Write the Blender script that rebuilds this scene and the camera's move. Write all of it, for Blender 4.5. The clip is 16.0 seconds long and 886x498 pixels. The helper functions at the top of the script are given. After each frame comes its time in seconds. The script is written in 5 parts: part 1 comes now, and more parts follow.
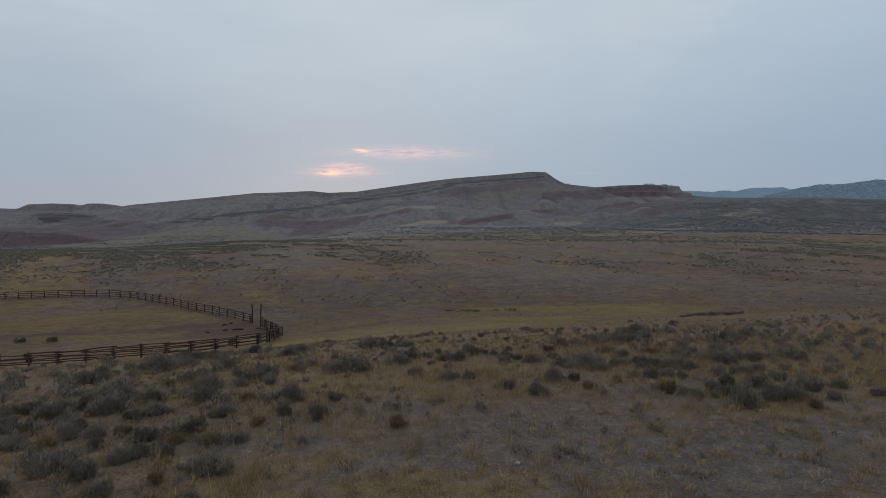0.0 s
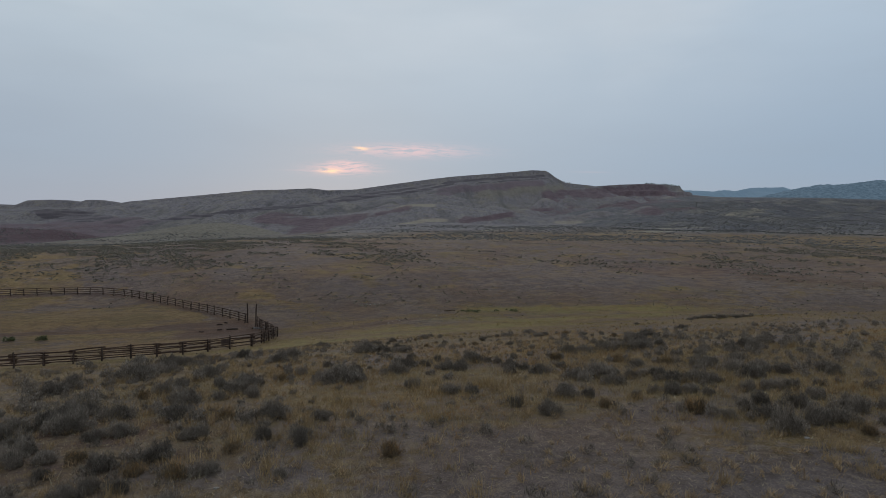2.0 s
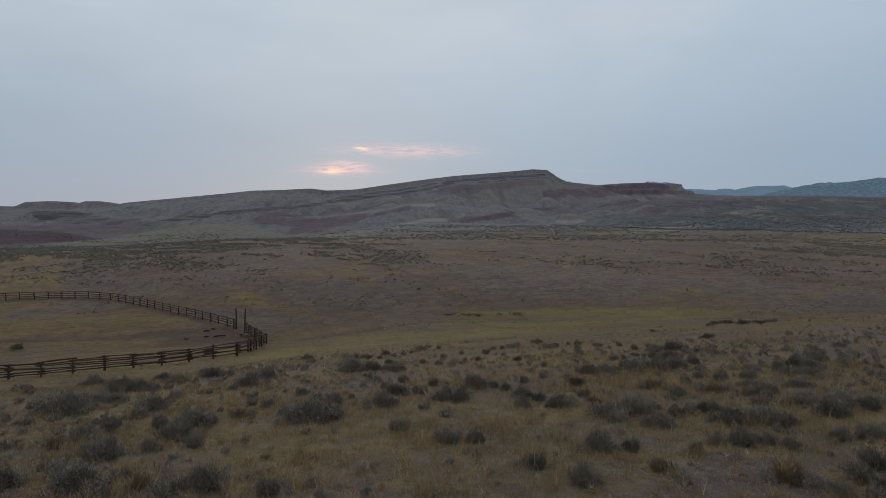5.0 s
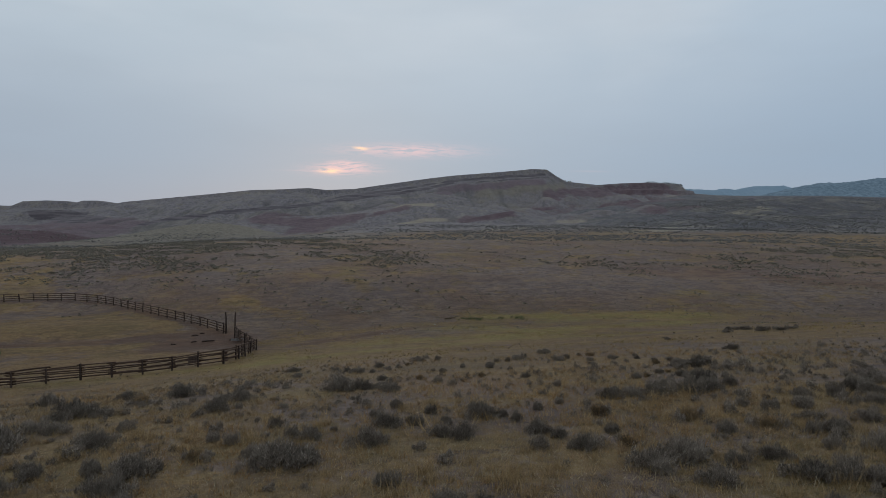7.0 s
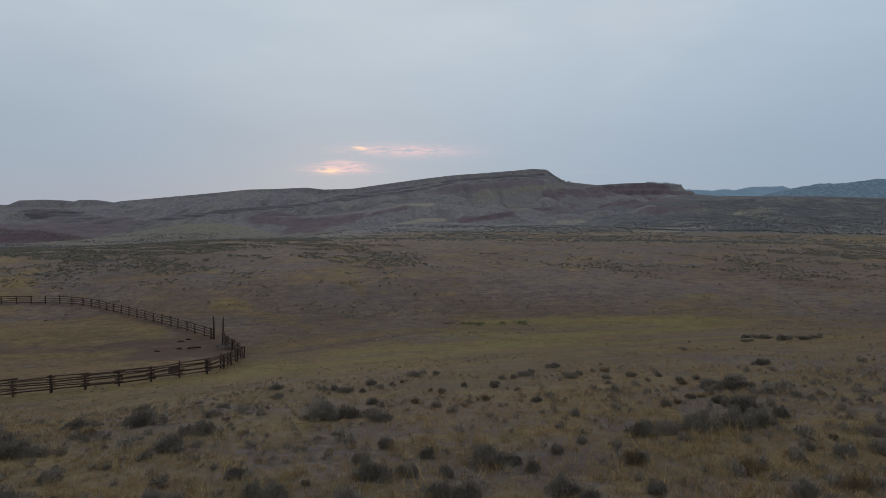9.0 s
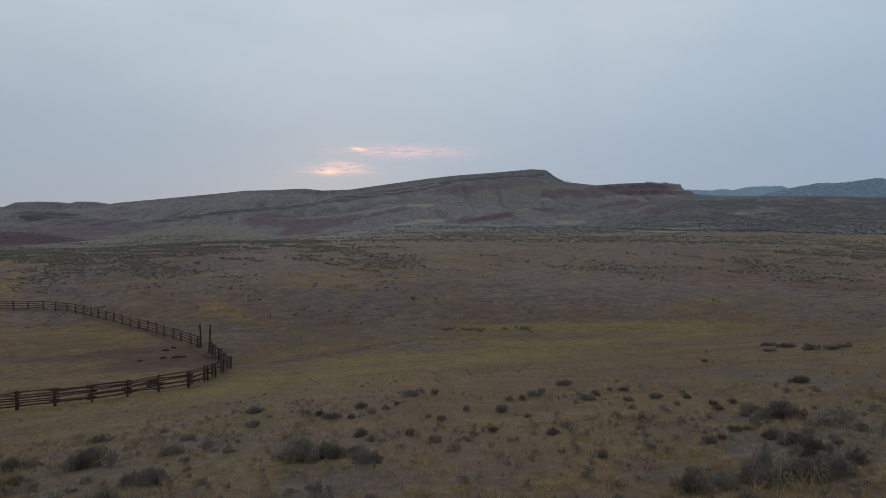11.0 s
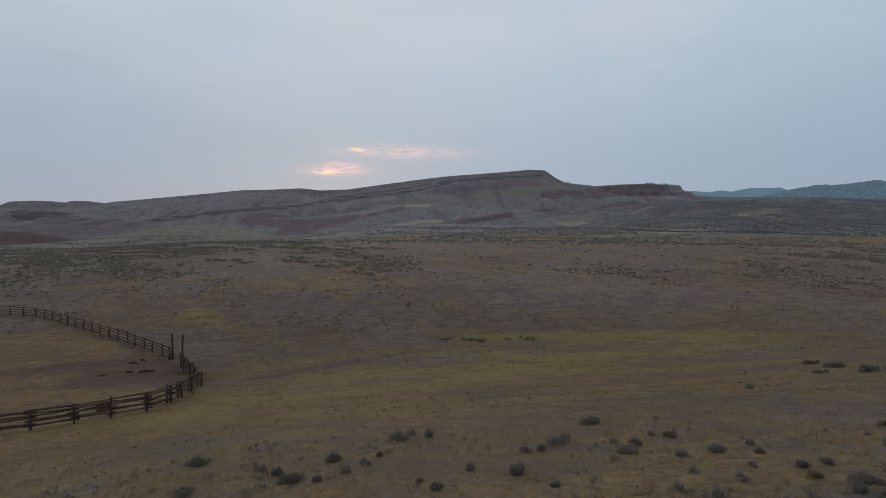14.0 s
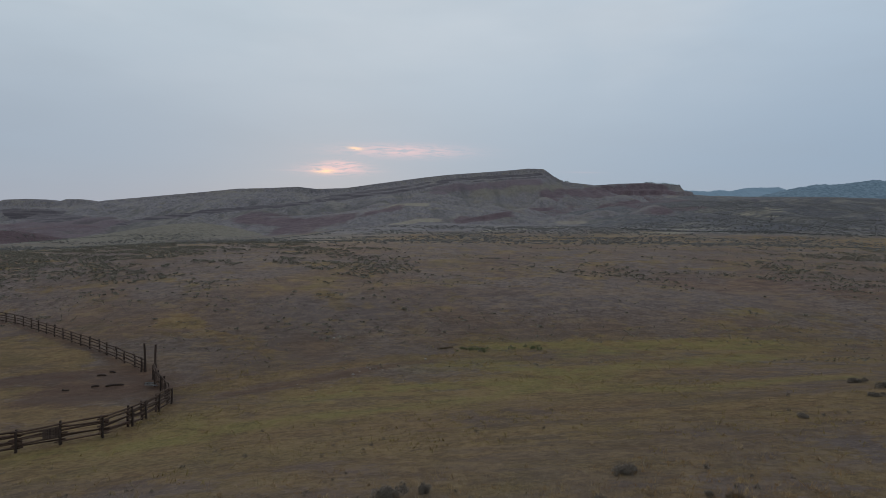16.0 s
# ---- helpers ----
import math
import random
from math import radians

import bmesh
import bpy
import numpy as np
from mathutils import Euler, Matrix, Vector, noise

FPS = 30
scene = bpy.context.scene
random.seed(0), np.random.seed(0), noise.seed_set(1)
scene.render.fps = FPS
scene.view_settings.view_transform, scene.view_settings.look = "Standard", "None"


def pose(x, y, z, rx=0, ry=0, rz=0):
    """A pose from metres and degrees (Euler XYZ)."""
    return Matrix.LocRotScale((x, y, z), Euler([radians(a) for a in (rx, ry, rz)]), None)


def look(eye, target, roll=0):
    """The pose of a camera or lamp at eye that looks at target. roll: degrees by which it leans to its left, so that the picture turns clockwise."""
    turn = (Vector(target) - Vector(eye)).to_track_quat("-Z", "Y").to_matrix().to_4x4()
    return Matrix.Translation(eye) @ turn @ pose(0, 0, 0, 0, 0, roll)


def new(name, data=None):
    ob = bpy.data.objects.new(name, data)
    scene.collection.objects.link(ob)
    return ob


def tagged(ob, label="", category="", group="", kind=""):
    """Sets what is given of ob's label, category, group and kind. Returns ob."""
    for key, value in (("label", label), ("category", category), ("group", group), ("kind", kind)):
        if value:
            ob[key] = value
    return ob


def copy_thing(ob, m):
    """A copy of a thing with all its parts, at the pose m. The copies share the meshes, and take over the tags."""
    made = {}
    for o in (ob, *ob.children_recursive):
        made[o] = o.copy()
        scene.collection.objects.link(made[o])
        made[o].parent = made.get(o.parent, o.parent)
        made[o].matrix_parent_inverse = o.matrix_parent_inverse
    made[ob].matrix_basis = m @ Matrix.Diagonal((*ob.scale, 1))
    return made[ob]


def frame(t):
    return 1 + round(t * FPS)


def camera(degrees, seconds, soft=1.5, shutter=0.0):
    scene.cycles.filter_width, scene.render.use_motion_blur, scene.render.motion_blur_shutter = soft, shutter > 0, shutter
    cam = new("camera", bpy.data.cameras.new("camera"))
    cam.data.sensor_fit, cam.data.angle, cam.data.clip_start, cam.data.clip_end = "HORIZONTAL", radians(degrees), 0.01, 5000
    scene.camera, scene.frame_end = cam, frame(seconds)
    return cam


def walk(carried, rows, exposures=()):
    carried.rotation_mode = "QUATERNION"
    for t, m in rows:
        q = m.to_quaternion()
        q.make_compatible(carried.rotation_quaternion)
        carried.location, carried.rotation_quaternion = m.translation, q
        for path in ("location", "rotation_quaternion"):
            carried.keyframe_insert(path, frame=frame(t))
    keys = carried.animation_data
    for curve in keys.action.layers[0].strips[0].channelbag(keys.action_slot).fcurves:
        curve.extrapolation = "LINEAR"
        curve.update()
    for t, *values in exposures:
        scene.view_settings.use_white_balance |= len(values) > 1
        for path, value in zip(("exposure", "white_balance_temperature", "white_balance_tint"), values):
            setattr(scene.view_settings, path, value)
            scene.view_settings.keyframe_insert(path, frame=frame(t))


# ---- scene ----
cam = camera(75.3, 16.0, soft=0.75, shutter=0.12)
PATH = [
    (0, (0.357, -1.507, 6.028), (0.294, 0.49, 5.935), 0.8),
    (0.5, (0.316, -1.137, 6.029), (0.253, 0.86, 5.935), 1.0),
    (1, (0.304, -0.698, 6.026), (0.24, 1.299, 5.932), 1.0),
    (1.5, (0.289, -0.163, 6.032), (0.226, 1.833, 5.935), 1.0),
    (2, (0.259, 0.415, 6.029), (0.197, 2.412, 5.93), 1.1),
    (2.5, (0.263, 1.074, 6.005), (0.199, 3.071, 5.907), 1.1),
    (3, (0.262, 1.762, 6.023), (0.199, 3.758, 5.923), 1.0),
    (3.5, (0.285, 2.434, 6.012), (0.22, 4.43, 5.913), 0.9),
    (6.5, (0.214, 7.39, 5.927), (0.151, 9.387, 5.827), 0.8),
    (7, (0.157, 8.214, 5.939), (0.095, 10.211, 5.839), 0.9),
    (7.5, (0.152, 9.097, 5.946), (0.091, 11.093, 5.845), 0.9),
    (8, (0.123, 9.996, 5.953), (0.063, 11.993, 5.853), 0.8),
    (8.5, (0.085, 10.871, 5.976), (0.025, 12.868, 5.876), 0.9),
    (9, (0.036, 11.762, 6.001), (-0.022, 13.759, 5.901), 1.0),
    (11.5, (-0.147, 16.256, 6.037), (-0.2, 18.253, 5.941), 0.8),
    (12, (-0.205, 17.236, 6.021), (-0.256, 19.233, 5.926), 0.9),
    (12.5, (-0.216, 18.29, 5.948), (-0.265, 20.287, 5.853), 1.0),
    (13, (-0.194, 19.372, 5.949), (-0.242, 21.369, 5.854), 1.0),
    (13.5, (-0.203, 20.436, 5.967), (-0.251, 22.433, 5.871), 1.0),
    (14, (-0.215, 21.612, 5.952), (-0.263, 23.61, 5.857), 1.0),
    (14.5, (-0.243, 22.839, 5.954), (-0.29, 24.837, 5.859), 1.0),
    (15, (-0.269, 24.111, 5.961), (-0.315, 26.108, 5.866), 0.9),
    (15.5, (-0.367, 25.451, 5.966), (-0.409, 27.448, 5.869), 1.1),
    (16, (-0.38, 26.828, 5.964), (-0.422, 28.825, 5.866), 1.1),
]
walk(cam, [(t, look(eye, target, roll)) for t, eye, target, roll in PATH])

# ---- world, sun, light ----
SUN_AZ = math.atan2(-0.215, 1.0)


class Graph:
    """Small helper to wire shader nodes."""

    def __init__(self, tree):
        self.tree = tree
        tree.nodes.clear()

    def node(self, kind):
        return self.tree.nodes.new(kind)

    def put(self, socket, value):
        if isinstance(value, bpy.types.NodeSocket):
            self.tree.links.new(value, socket)
        elif value is not None:
            socket.default_value = value

    def math(self, op, a, b=None, c=None, clamp=False):
        n = self.node("ShaderNodeMath")
        n.operation, n.use_clamp = op, clamp
        for s, v in zip(n.inputs, (a, b, c)):
            self.put(s, v)
        return n.outputs[0]

    def mix(self, fac, a, b, blend="MIX"):
        n = self.node("ShaderNodeMix")
        n.data_type, n.blend_type = "RGBA", blend
        self.put(n.inputs[0], fac)
        self.put(n.inputs[6], a if isinstance(a, bpy.types.NodeSocket) else (*a, 1))
        self.put(n.inputs[7], b if isinstance(b, bpy.types.NodeSocket) else (*b, 1))
        return n.outputs[2]

    def noise(self, vector, scale, detail=4.0, rough=0.55, distortion=0.0):
        n = self.node("ShaderNodeTexNoise")
        self.put(n.inputs["Vector"], vector)
        self.put(n.inputs["Scale"], scale)
        self.put(n.inputs["Detail"], detail)
        self.put(n.inputs["Roughness"], rough)
        self.put(n.inputs["Distortion"], distortion)
        return n.outputs[0]

    def ramp(self, fac, lo, hi):
        n = self.node("ShaderNodeMapRange")
        n.interpolation_type = "SMOOTHSTEP"
        for s, v in zip(n.inputs, (fac, lo, hi, 0.0, 1.0)):
            self.put(s, v)
        return n.outputs[0]

    def stretch(self, vector, scale):
        n = self.node("ShaderNodeVectorMath")
        n.operation = "MULTIPLY"
        self.put(n.inputs[0], vector)
        n.inputs[1].default_value = scale
        return n.outputs[0]


def build_world():
    world = bpy.data.worlds.new("dusk_sky")
    scene.world = world
    world.use_nodes = True
    g = Graph(world.node_tree)
    way = g.node("ShaderNodeTexCoord").outputs["Generated"]
    sep = g.node("ShaderNodeSeparateXYZ")
    g.put(sep.inputs[0], way)
    x, y, z = sep.outputs
    high = g.math("MAXIMUM", z, 0.0)
    # thin overcast: grey near the skyline, paler towards the zenith, bluer to the east side
    low = g.mix(g.ramp(x, -0.25, 0.75), (0.372, 0.443, 0.53), (0.32, 0.415, 0.53))
    low = g.mix(g.ramp(high, 0.0, 0.10), g.mix(0.5, low, (0.38, 0.40, 0.46)), low)
    top = g.mix(g.ramp(x, -0.35, 0.65), (0.55, 0.635, 0.70), (0.49, 0.59, 0.69))
    sky = g.mix(g.ramp(high, 0.08, 0.40), low, top)
    sheet = g.noise(g.stretch(way, (1.0, 1.0, 2.4)), 2.3, 4.0, 0.5, 0.2)
    sky = g.mix(g.math("MULTIPLY", g.ramp(sheet, 0.40, 0.70), g.math("MULTIPLY", g.ramp(high, 0.12, 0.40), 0.75)), sky, (0.62, 0.665, 0.71))
    soft = g.noise(g.stretch(way, (1.0, 1.0, 4.0)), 4.0, 3.0)
    sky = g.mix(g.math("MULTIPLY", g.ramp(soft, 0.35, 0.7), 0.12), sky, (0.32, 0.37, 0.43))
    # gaps in the cloud lit by the sun behind it
    ahead = g.math("MAXIMUM", y, 0.05)
    u = g.math("DIVIDE", x, ahead)
    v = g.math("DIVIDE", z, ahead)

    def streak(u0, v0, wide, tall, lean=0.0):
        du = g.math("SUBTRACT", u, u0)
        dv = g.math("SUBTRACT", g.math("SUBTRACT", v, v0), g.math("MULTIPLY", du, lean))
        a = g.math("POWER", g.math("DIVIDE", du, wide), 2.0)
        b = g.math("POWER", g.math("DIVIDE", dv, tall), 2.0)
        return g.math("EXPONENT", g.math("MULTIPLY", g.math("ADD", a, b), -1.0))

    flat = g.node("ShaderNodeCombineXYZ")
    g.put(flat.inputs[0], u)
    g.put(flat.inputs[2], v)
    wisps = g.noise(g.stretch(flat.outputs[0], (34.0, 1.0, 230.0)), 1.0, 6.0, 0.62, 0.7)
    wisp = g.ramp(wisps, 0.30, 0.60)
    pink = g.math("ADD", streak(-0.212, 0.0860, 0.050, 0.0095), streak(-0.098, 0.1195, 0.095, 0.010), clamp=True)
    pink = g.math("ADD", pink, streak(-0.200, 0.0945, 0.030, 0.007), clamp=True)
    pink = g.math("MULTIPLY", pink, wisp)
    thin = g.math("MULTIPLY", streak(-0.222, 0.0832, 0.06, 0.0016), 0.5)
    thin = g.math("ADD", thin, g.math("MULTIPLY", streak(0.22, 0.088, 0.03, 0.0015), 0.12), clamp=True)
    sky = g.mix(g.math("ADD", pink, thin, clamp=True), sky, (0.84, 0.57, 0.59))
    fire = g.math("ADD", streak(-0.230, 0.0830, 0.016, 0.0036), g.math("MULTIPLY", streak(-0.176, 0.1225, 0.012, 0.0026, -0.08), 0.85), clamp=True)
    fire = g.math("MULTIPLY", fire, g.ramp(wisps, 0.30, 0.55))
    sky = g.mix(fire, sky, (1.5, 0.92, 0.50))
    glow = g.math("MULTIPLY", streak(-0.20, 0.10, 0.16, 0.035), 0.05)
    sky = g.mix(glow, sky, (0.66, 0.50, 0.50))
    veil = g.math("MULTIPLY", streak(0.02, 0.24, 0.50, 0.20), 0.40)
    sky = g.mix(veil, sky, (0.535, 0.615, 0.69))
    sky = g.mix(1.0, sky, (0.995, 1.0, 1.015), "MULTIPLY")
    back = g.node("ShaderNodeBackground")
    g.put(back.inputs[0], sky)
    back.inputs[1].default_value = 0.95
    nishita = g.node("ShaderNodeTexSky")
    nishita.sky_type, nishita.sun_disc = "NISHITA", False
    nishita.sun_elevation, nishita.sun_rotation = radians(5.0), SUN_AZ
    clear = g.node("ShaderNodeBackground")
    g.put(clear.inputs[0], nishita.outputs[0])
    clear.inputs[1].default_value = 0.002
    both = g.node("ShaderNodeAddShader")
    g.put(both.inputs[0], back.outputs[0])
    g.put(both.inputs[1], clear.outputs[0])
    g.put(g.node("ShaderNodeOutputWorld").inputs[0], both.outputs[0])


build_world()
lamp = bpy.data.lights.new("sun", "SUN")
lamp.energy, lamp.angle, lamp.color = 0.5, radians(14), (1.0, 0.82, 0.70)
sun = new("sun", lamp)
sun.matrix_world = look((0, 0, 60), (0.215, -1.0, 60 - 0.11))


# ---- materials ----
def surface(name):
    m = bpy.data.materials.new(name)
    m.use_nodes = True
    g = Graph(m.node_tree)
    b = g.node("ShaderNodeBsdfPrincipled")
    b.inputs["Roughness"].default_value = 0.9
    b.inputs["Specular IOR Level"].default_value = 0.15
    g.put(g.node("ShaderNodeOutputMaterial").inputs[0], b.outputs[0])
    return m, g, b


def bump(g, b, height, strength, distance):
    n = g.node("ShaderNodeBump")
    n.inputs["Strength"].default_value, n.inputs["Distance"].default_value = strength, distance
    g.put(n.inputs["Height"], height)
    g.put(b.inputs["Normal"], n.outputs[0])


def ground_material():
    m, g, b = surface("range_ground")
    p = g.node("ShaderNodeNewGeometry").outputs["Position"]

    def channels(name):
        att = g.node("ShaderNodeAttribute")
        att.attribute_name = name
        sep = g.node("ShaderNodeSeparateColor")
        g.put(sep.inputs[0], att.outputs["Color"])
        return (*sep.outputs, att.outputs["Alpha"])

    red, grass, sage, rock = channels("zone")
    green, dirt, lilac, olive = channels("cover")
    pale, mauve, gully_tone, _ = channels("earth")
    where = g.node("ShaderNodeSeparateXYZ")
    g.put(where.inputs[0], p)
    grain = g.noise(p, 26.0, 3.0, 0.7)
    fine = g.noise(p, 9.0, 5.0, 0.65)
    tufts = g.noise(p, 3.4, 6.0, 0.75)
    clod = g.noise(p, 1.6, 5.0, 0.6)
    mid = g.noise(p, 0.55, 6.0, 0.68, 0.5)
    patch = g.noise(p, 0.16, 6.0, 0.62, 0.4)
    wide = g.noise(p, 0.035, 4.0, 0.55, 0.6)
    band = g.noise(g.stretch(p, (0.08, 0.20, 0.3)), 1.0, 6.0, 0.62, 0.5)
    sheets = g.noise(g.stretch(p, (0.06, 0.16, 0.1)), 1.0, 7.0, 0.65, 0.8)
    coarse = g.math("SUBTRACT", 1.0, g.math("MULTIPLY", g.ramp(where.outputs[1], 55.0, 110.0), 0.5))
    # bare soil: lilac grey clay, browner where it is worn
    soil = g.mix(g.ramp(clod, 0.35, 0.68), (0.098, 0.076, 0.067), (0.176, 0.142, 0.128))
    soil = g.mix(g.ramp(wide, 0.42, 0.60), soil, g.mix(clod, (0.095, 0.062, 0.045), (0.165, 0.112, 0.082)))
    soil = g.mix(g.math("MULTIPLY", g.ramp(mid, 0.54, 0.66), 0.6), soil, (0.072, 0.051, 0.042))
    soil = g.mix(g.math("MULTIPLY", lilac, 0.5), soil, g.mix(g.ramp(tufts, 0.38, 0.62), (0.092, 0.073, 0.068), (0.155, 0.128, 0.120)))
    # dry grass, golden to rusty, olive where the soil is damp
    straw = g.mix(g.ramp(clod, 0.3, 0.7), (0.145, 0.094, 0.039), (0.255, 0.176, 0.081))
    straw = g.mix(g.math("MULTIPLY", g.ramp(mid, 0.50, 0.66), 0.55), straw, (0.150, 0.086, 0.040))
    straw = g.mix(g.ramp(patch, 0.46, 0.66), straw, g.mix(clod, (0.115, 0.083, 0.032), (0.185, 0.135, 0.058)))
    straw = g.mix(g.math("MULTIPLY", g.math("MULTIPLY", green, 1.5), g.ramp(mid, 0.62, 0.36), clamp=True), straw, g.mix(clod, (0.130, 0.110, 0.037), (0.235, 0.192, 0.070)))

    def add(a, n, k):
        return g.math("ADD", a, g.math("MULTIPLY", g.math("SUBTRACT", n, 0.5), k))

    cover = add(add(add(add(grass, patch, 1.8), band, 1.8), sheets, 1.2), mid, 1.5)
    cover = add(cover, g.mix(coarse, (0.5, 0.5, 0.5), tufts), 1.7)
    col = g.mix(g.ramp(cover, 0.26, 0.56), soil, straw)
    scald = g.noise(g.stretch(p, (0.30, 0.42, 0.4)), 1.0, 8.0, 0.68, 0.6)
    scald_w = g.noise(p, 0.06, 3.0, 0.5)
    bare = g.math("MULTIPLY", g.ramp(scald, 0.53, 0.58), g.ramp(scald_w, 0.38, 0.58))
    thin_sod = g.math("SUBTRACT", 1.0, g.math("MULTIPLY", g.ramp(grass, 0.8, 1.5), 0.8))
    bare = g.math("MULTIPLY", g.math("MULTIPLY", bare, thin_sod), g.math("SUBTRACT", 1.0, green, clamp=True))
    col = g.mix(g.math("MULTIPLY", bare, 0.7), col, g.mix(fine, (0.072, 0.053, 0.045), (0.135, 0.106, 0.095)))
    lush = g.math("MULTIPLY", g.ramp(scald, 0.46, 0.38), g.ramp(scald_w, 0.62, 0.44))
    col = g.mix(g.math("MULTIPLY", lush, 0.45), col, g.mix(clod, (0.16, 0.110, 0.045), (0.265, 0.188, 0.085)))
    brown = g.mix(g.ramp(tufts, 0.4, 0.62), (0.070, 0.040, 0.031), (0.138, 0.082, 0.062))
    col = g.mix(g.ramp(add(add(dirt, tufts, 0.7), mid, 0.9), 0.22, 0.60), col, brown)
    # clods, litter and pebbles
    col = g.mix(g.math("MULTIPLY", g.ramp(tufts, 0.50, 0.61), g.math("MULTIPLY", coarse, 0.66)), col, g.mix(0.75, col, (0.043, 0.032, 0.024)))
    col = g.mix(g.math("MULTIPLY", g.ramp(tufts, 0.47, 0.36), g.math("MULTIPLY", coarse, 0.55)), col, g.mix(0.6, col, (0.33, 0.255, 0.165)))
    col = g.mix(g.math("MULTIPLY", g.ramp(grain, 0.52, 0.60), 0.55), col, g.mix(0.8, col, (0.035, 0.026, 0.021)))
    col = g.mix(g.math("MULTIPLY", g.ramp(grain, 0.45, 0.36), 0.5), col, g.mix(0.6, col, (0.36, 0.30, 0.23)))
    col = g.mix(g.math("MULTIPLY", g.ramp(sheets, 0.50, 0.62), g.math("MULTIPLY", thin_sod, 0.6)), col, g.mix(0.7, col, (0.098, 0.078, 0.073)))
    col = g.mix(g.math("MULTIPLY", g.ramp(sheets, 0.47, 0.37), 0.45), col, g.mix(0.6, col, (0.215, 0.145, 0.080)))
    # mottled sod past the knoll
    mottle = g.noise(g.stretch(p, (0.42, 0.75, 0.6)), 1.0, 8.0, 0.76, 0.3)
    rough_sod = g.ramp(where.outputs[1], 34.0, 52.0)
    col = g.mix(g.math("MULTIPLY", g.ramp(mottle, 0.49, 0.60), g.math("MULTIPLY", rough_sod, 0.5)), col, g.mix(0.7, col, (0.042, 0.026, 0.019)))
    col = g.mix(g.math("MULTIPLY", g.ramp(mottle, 0.47, 0.37), g.math("MULTIPLY", rough_sod, 0.45)), col, g.mix(0.6, col, (0.27, 0.185, 0.095)))
    col = g.mix(g.math("MULTIPLY", g.math("MULTIPLY", rough_sod, g.ramp(where.outputs[1], 112.0, 84.0)), 0.15), col, g.mix(green, (0.125, 0.074, 0.044), (0.115, 0.088, 0.030)))
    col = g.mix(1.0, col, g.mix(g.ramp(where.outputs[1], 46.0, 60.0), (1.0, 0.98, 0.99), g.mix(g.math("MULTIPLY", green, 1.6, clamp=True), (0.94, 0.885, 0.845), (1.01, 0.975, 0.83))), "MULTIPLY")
    # past y 86 the colour is lifted and cooled, distance haze put into it
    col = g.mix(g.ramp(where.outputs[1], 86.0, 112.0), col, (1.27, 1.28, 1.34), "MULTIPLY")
    # sagebrush flats and shale hills
    shrubs = g.noise(g.stretch(p, (1.0, 0.5, 1.0)), 0.75, 4.0, 0.7)
    grey = g.mix(g.ramp(shrubs, 0.4, 0.62), (0.214, 0.190, 0.196), (0.142, 0.126, 0.131))
    grey = g.mix(g.ramp(sage, 0.82, 0.95), grey, g.mix(g.ramp(shrubs, 0.42, 0.58), (0.136, 0.128, 0.134), (0.090, 0.086, 0.093)))
    grey = g.mix(g.ramp(band, 0.52, 0.7), grey, g.mix(g.math("MULTIPLY", g.ramp(sage, 0.97, 0.8), 0.6), grey, (0.225, 0.19, 0.125)))
    drains = g.noise(g.stretch(p, (0.055, 0.016, 0.03)), 1.0, 6.0, 0.6, 1.2)
    crease = g.math("SUBTRACT", 1.0, g.math("MULTIPLY", g.math("ABSOLUTE", g.math("SUBTRACT", drains, 0.5)), 22.0), clamp=True)
    blotch = g.noise(g.stretch(p, (0.03, 0.018, 0.05)), 1.0, 6.0, 0.62, 0.6)
    grey = g.mix(g.math("MULTIPLY", g.ramp(blotch, 0.52, 0.66), 0.45), grey, (0.24, 0.208, 0.165))
    grey = g.mix(g.math("MULTIPLY", g.ramp(blotch, 0.48, 0.34), 0.35), grey, (0.15, 0.130, 0.130))
    grey = g.mix(g.math("MULTIPLY", crease, 0.40), grey, g.mix(g.ramp(wide, 0.45, 0.55), (0.085, 0.080, 0.084), (0.235, 0.210, 0.175)))
    speck = g.noise(g.stretch(p, (0.36, 0.14, 0.3)), 1.0, 6.0, 0.8)
    grey = g.mix(g.math("MULTIPLY", g.ramp(speck, 0.50, 0.58), 0.5), grey, g.mix(0.6, grey, (0.055, 0.052, 0.056)))
    grey = g.mix(g.math("MULTIPLY", g.ramp(speck, 0.47, 0.39), 0.45), grey, g.mix(0.6, grey, (0.30, 0.27, 0.235)))
    grey = g.mix(g.math("MULTIPLY", olive, 0.85, clamp=True), grey, g.mix(g.ramp(shrubs, 0.45, 0.62), (0.205, 0.175, 0.130), (0.130, 0.113, 0.088)))
    grey = g.mix(g.math("MULTIPLY", g.ramp(add(add(pale, speck, 1.1), shrubs, 0.9), 0.25, 0.75), g.math("MULTIPLY", g.ramp(pale, 0.05, 0.7), 0.85)), grey, g.mix(speck, (0.36, 0.31, 0.235), (0.22, 0.187, 0.14)))
    grey = g.mix(g.math("MULTIPLY", g.ramp(add(mauve, blotch, 1.0), 0.2, 0.9), 0.8), grey, g.mix(shrubs, (0.178, 0.130, 0.142), (0.112, 0.081, 0.092)))
    # darker tone along the gullies
    grey = g.mix(g.math("MULTIPLY", g.ramp(gully_tone, 0.15, 0.8), 0.45), grey, (0.095, 0.088, 0.082))
    sage_f = add(sage, wide, 0.8)
    col = g.mix(g.math("MULTIPLY", g.ramp(sage_f, 0.25, 0.7), g.ramp(sage, 0.02, 0.25)), col, grey)
    earth = g.mix(g.ramp(patch, 0.35, 0.65), (0.102, 0.069, 0.077), (0.148, 0.105, 0.113))
    streaks = g.noise(g.stretch(p, (0.09, 0.012, 0.35)), 1.0, 6.0, 0.68)
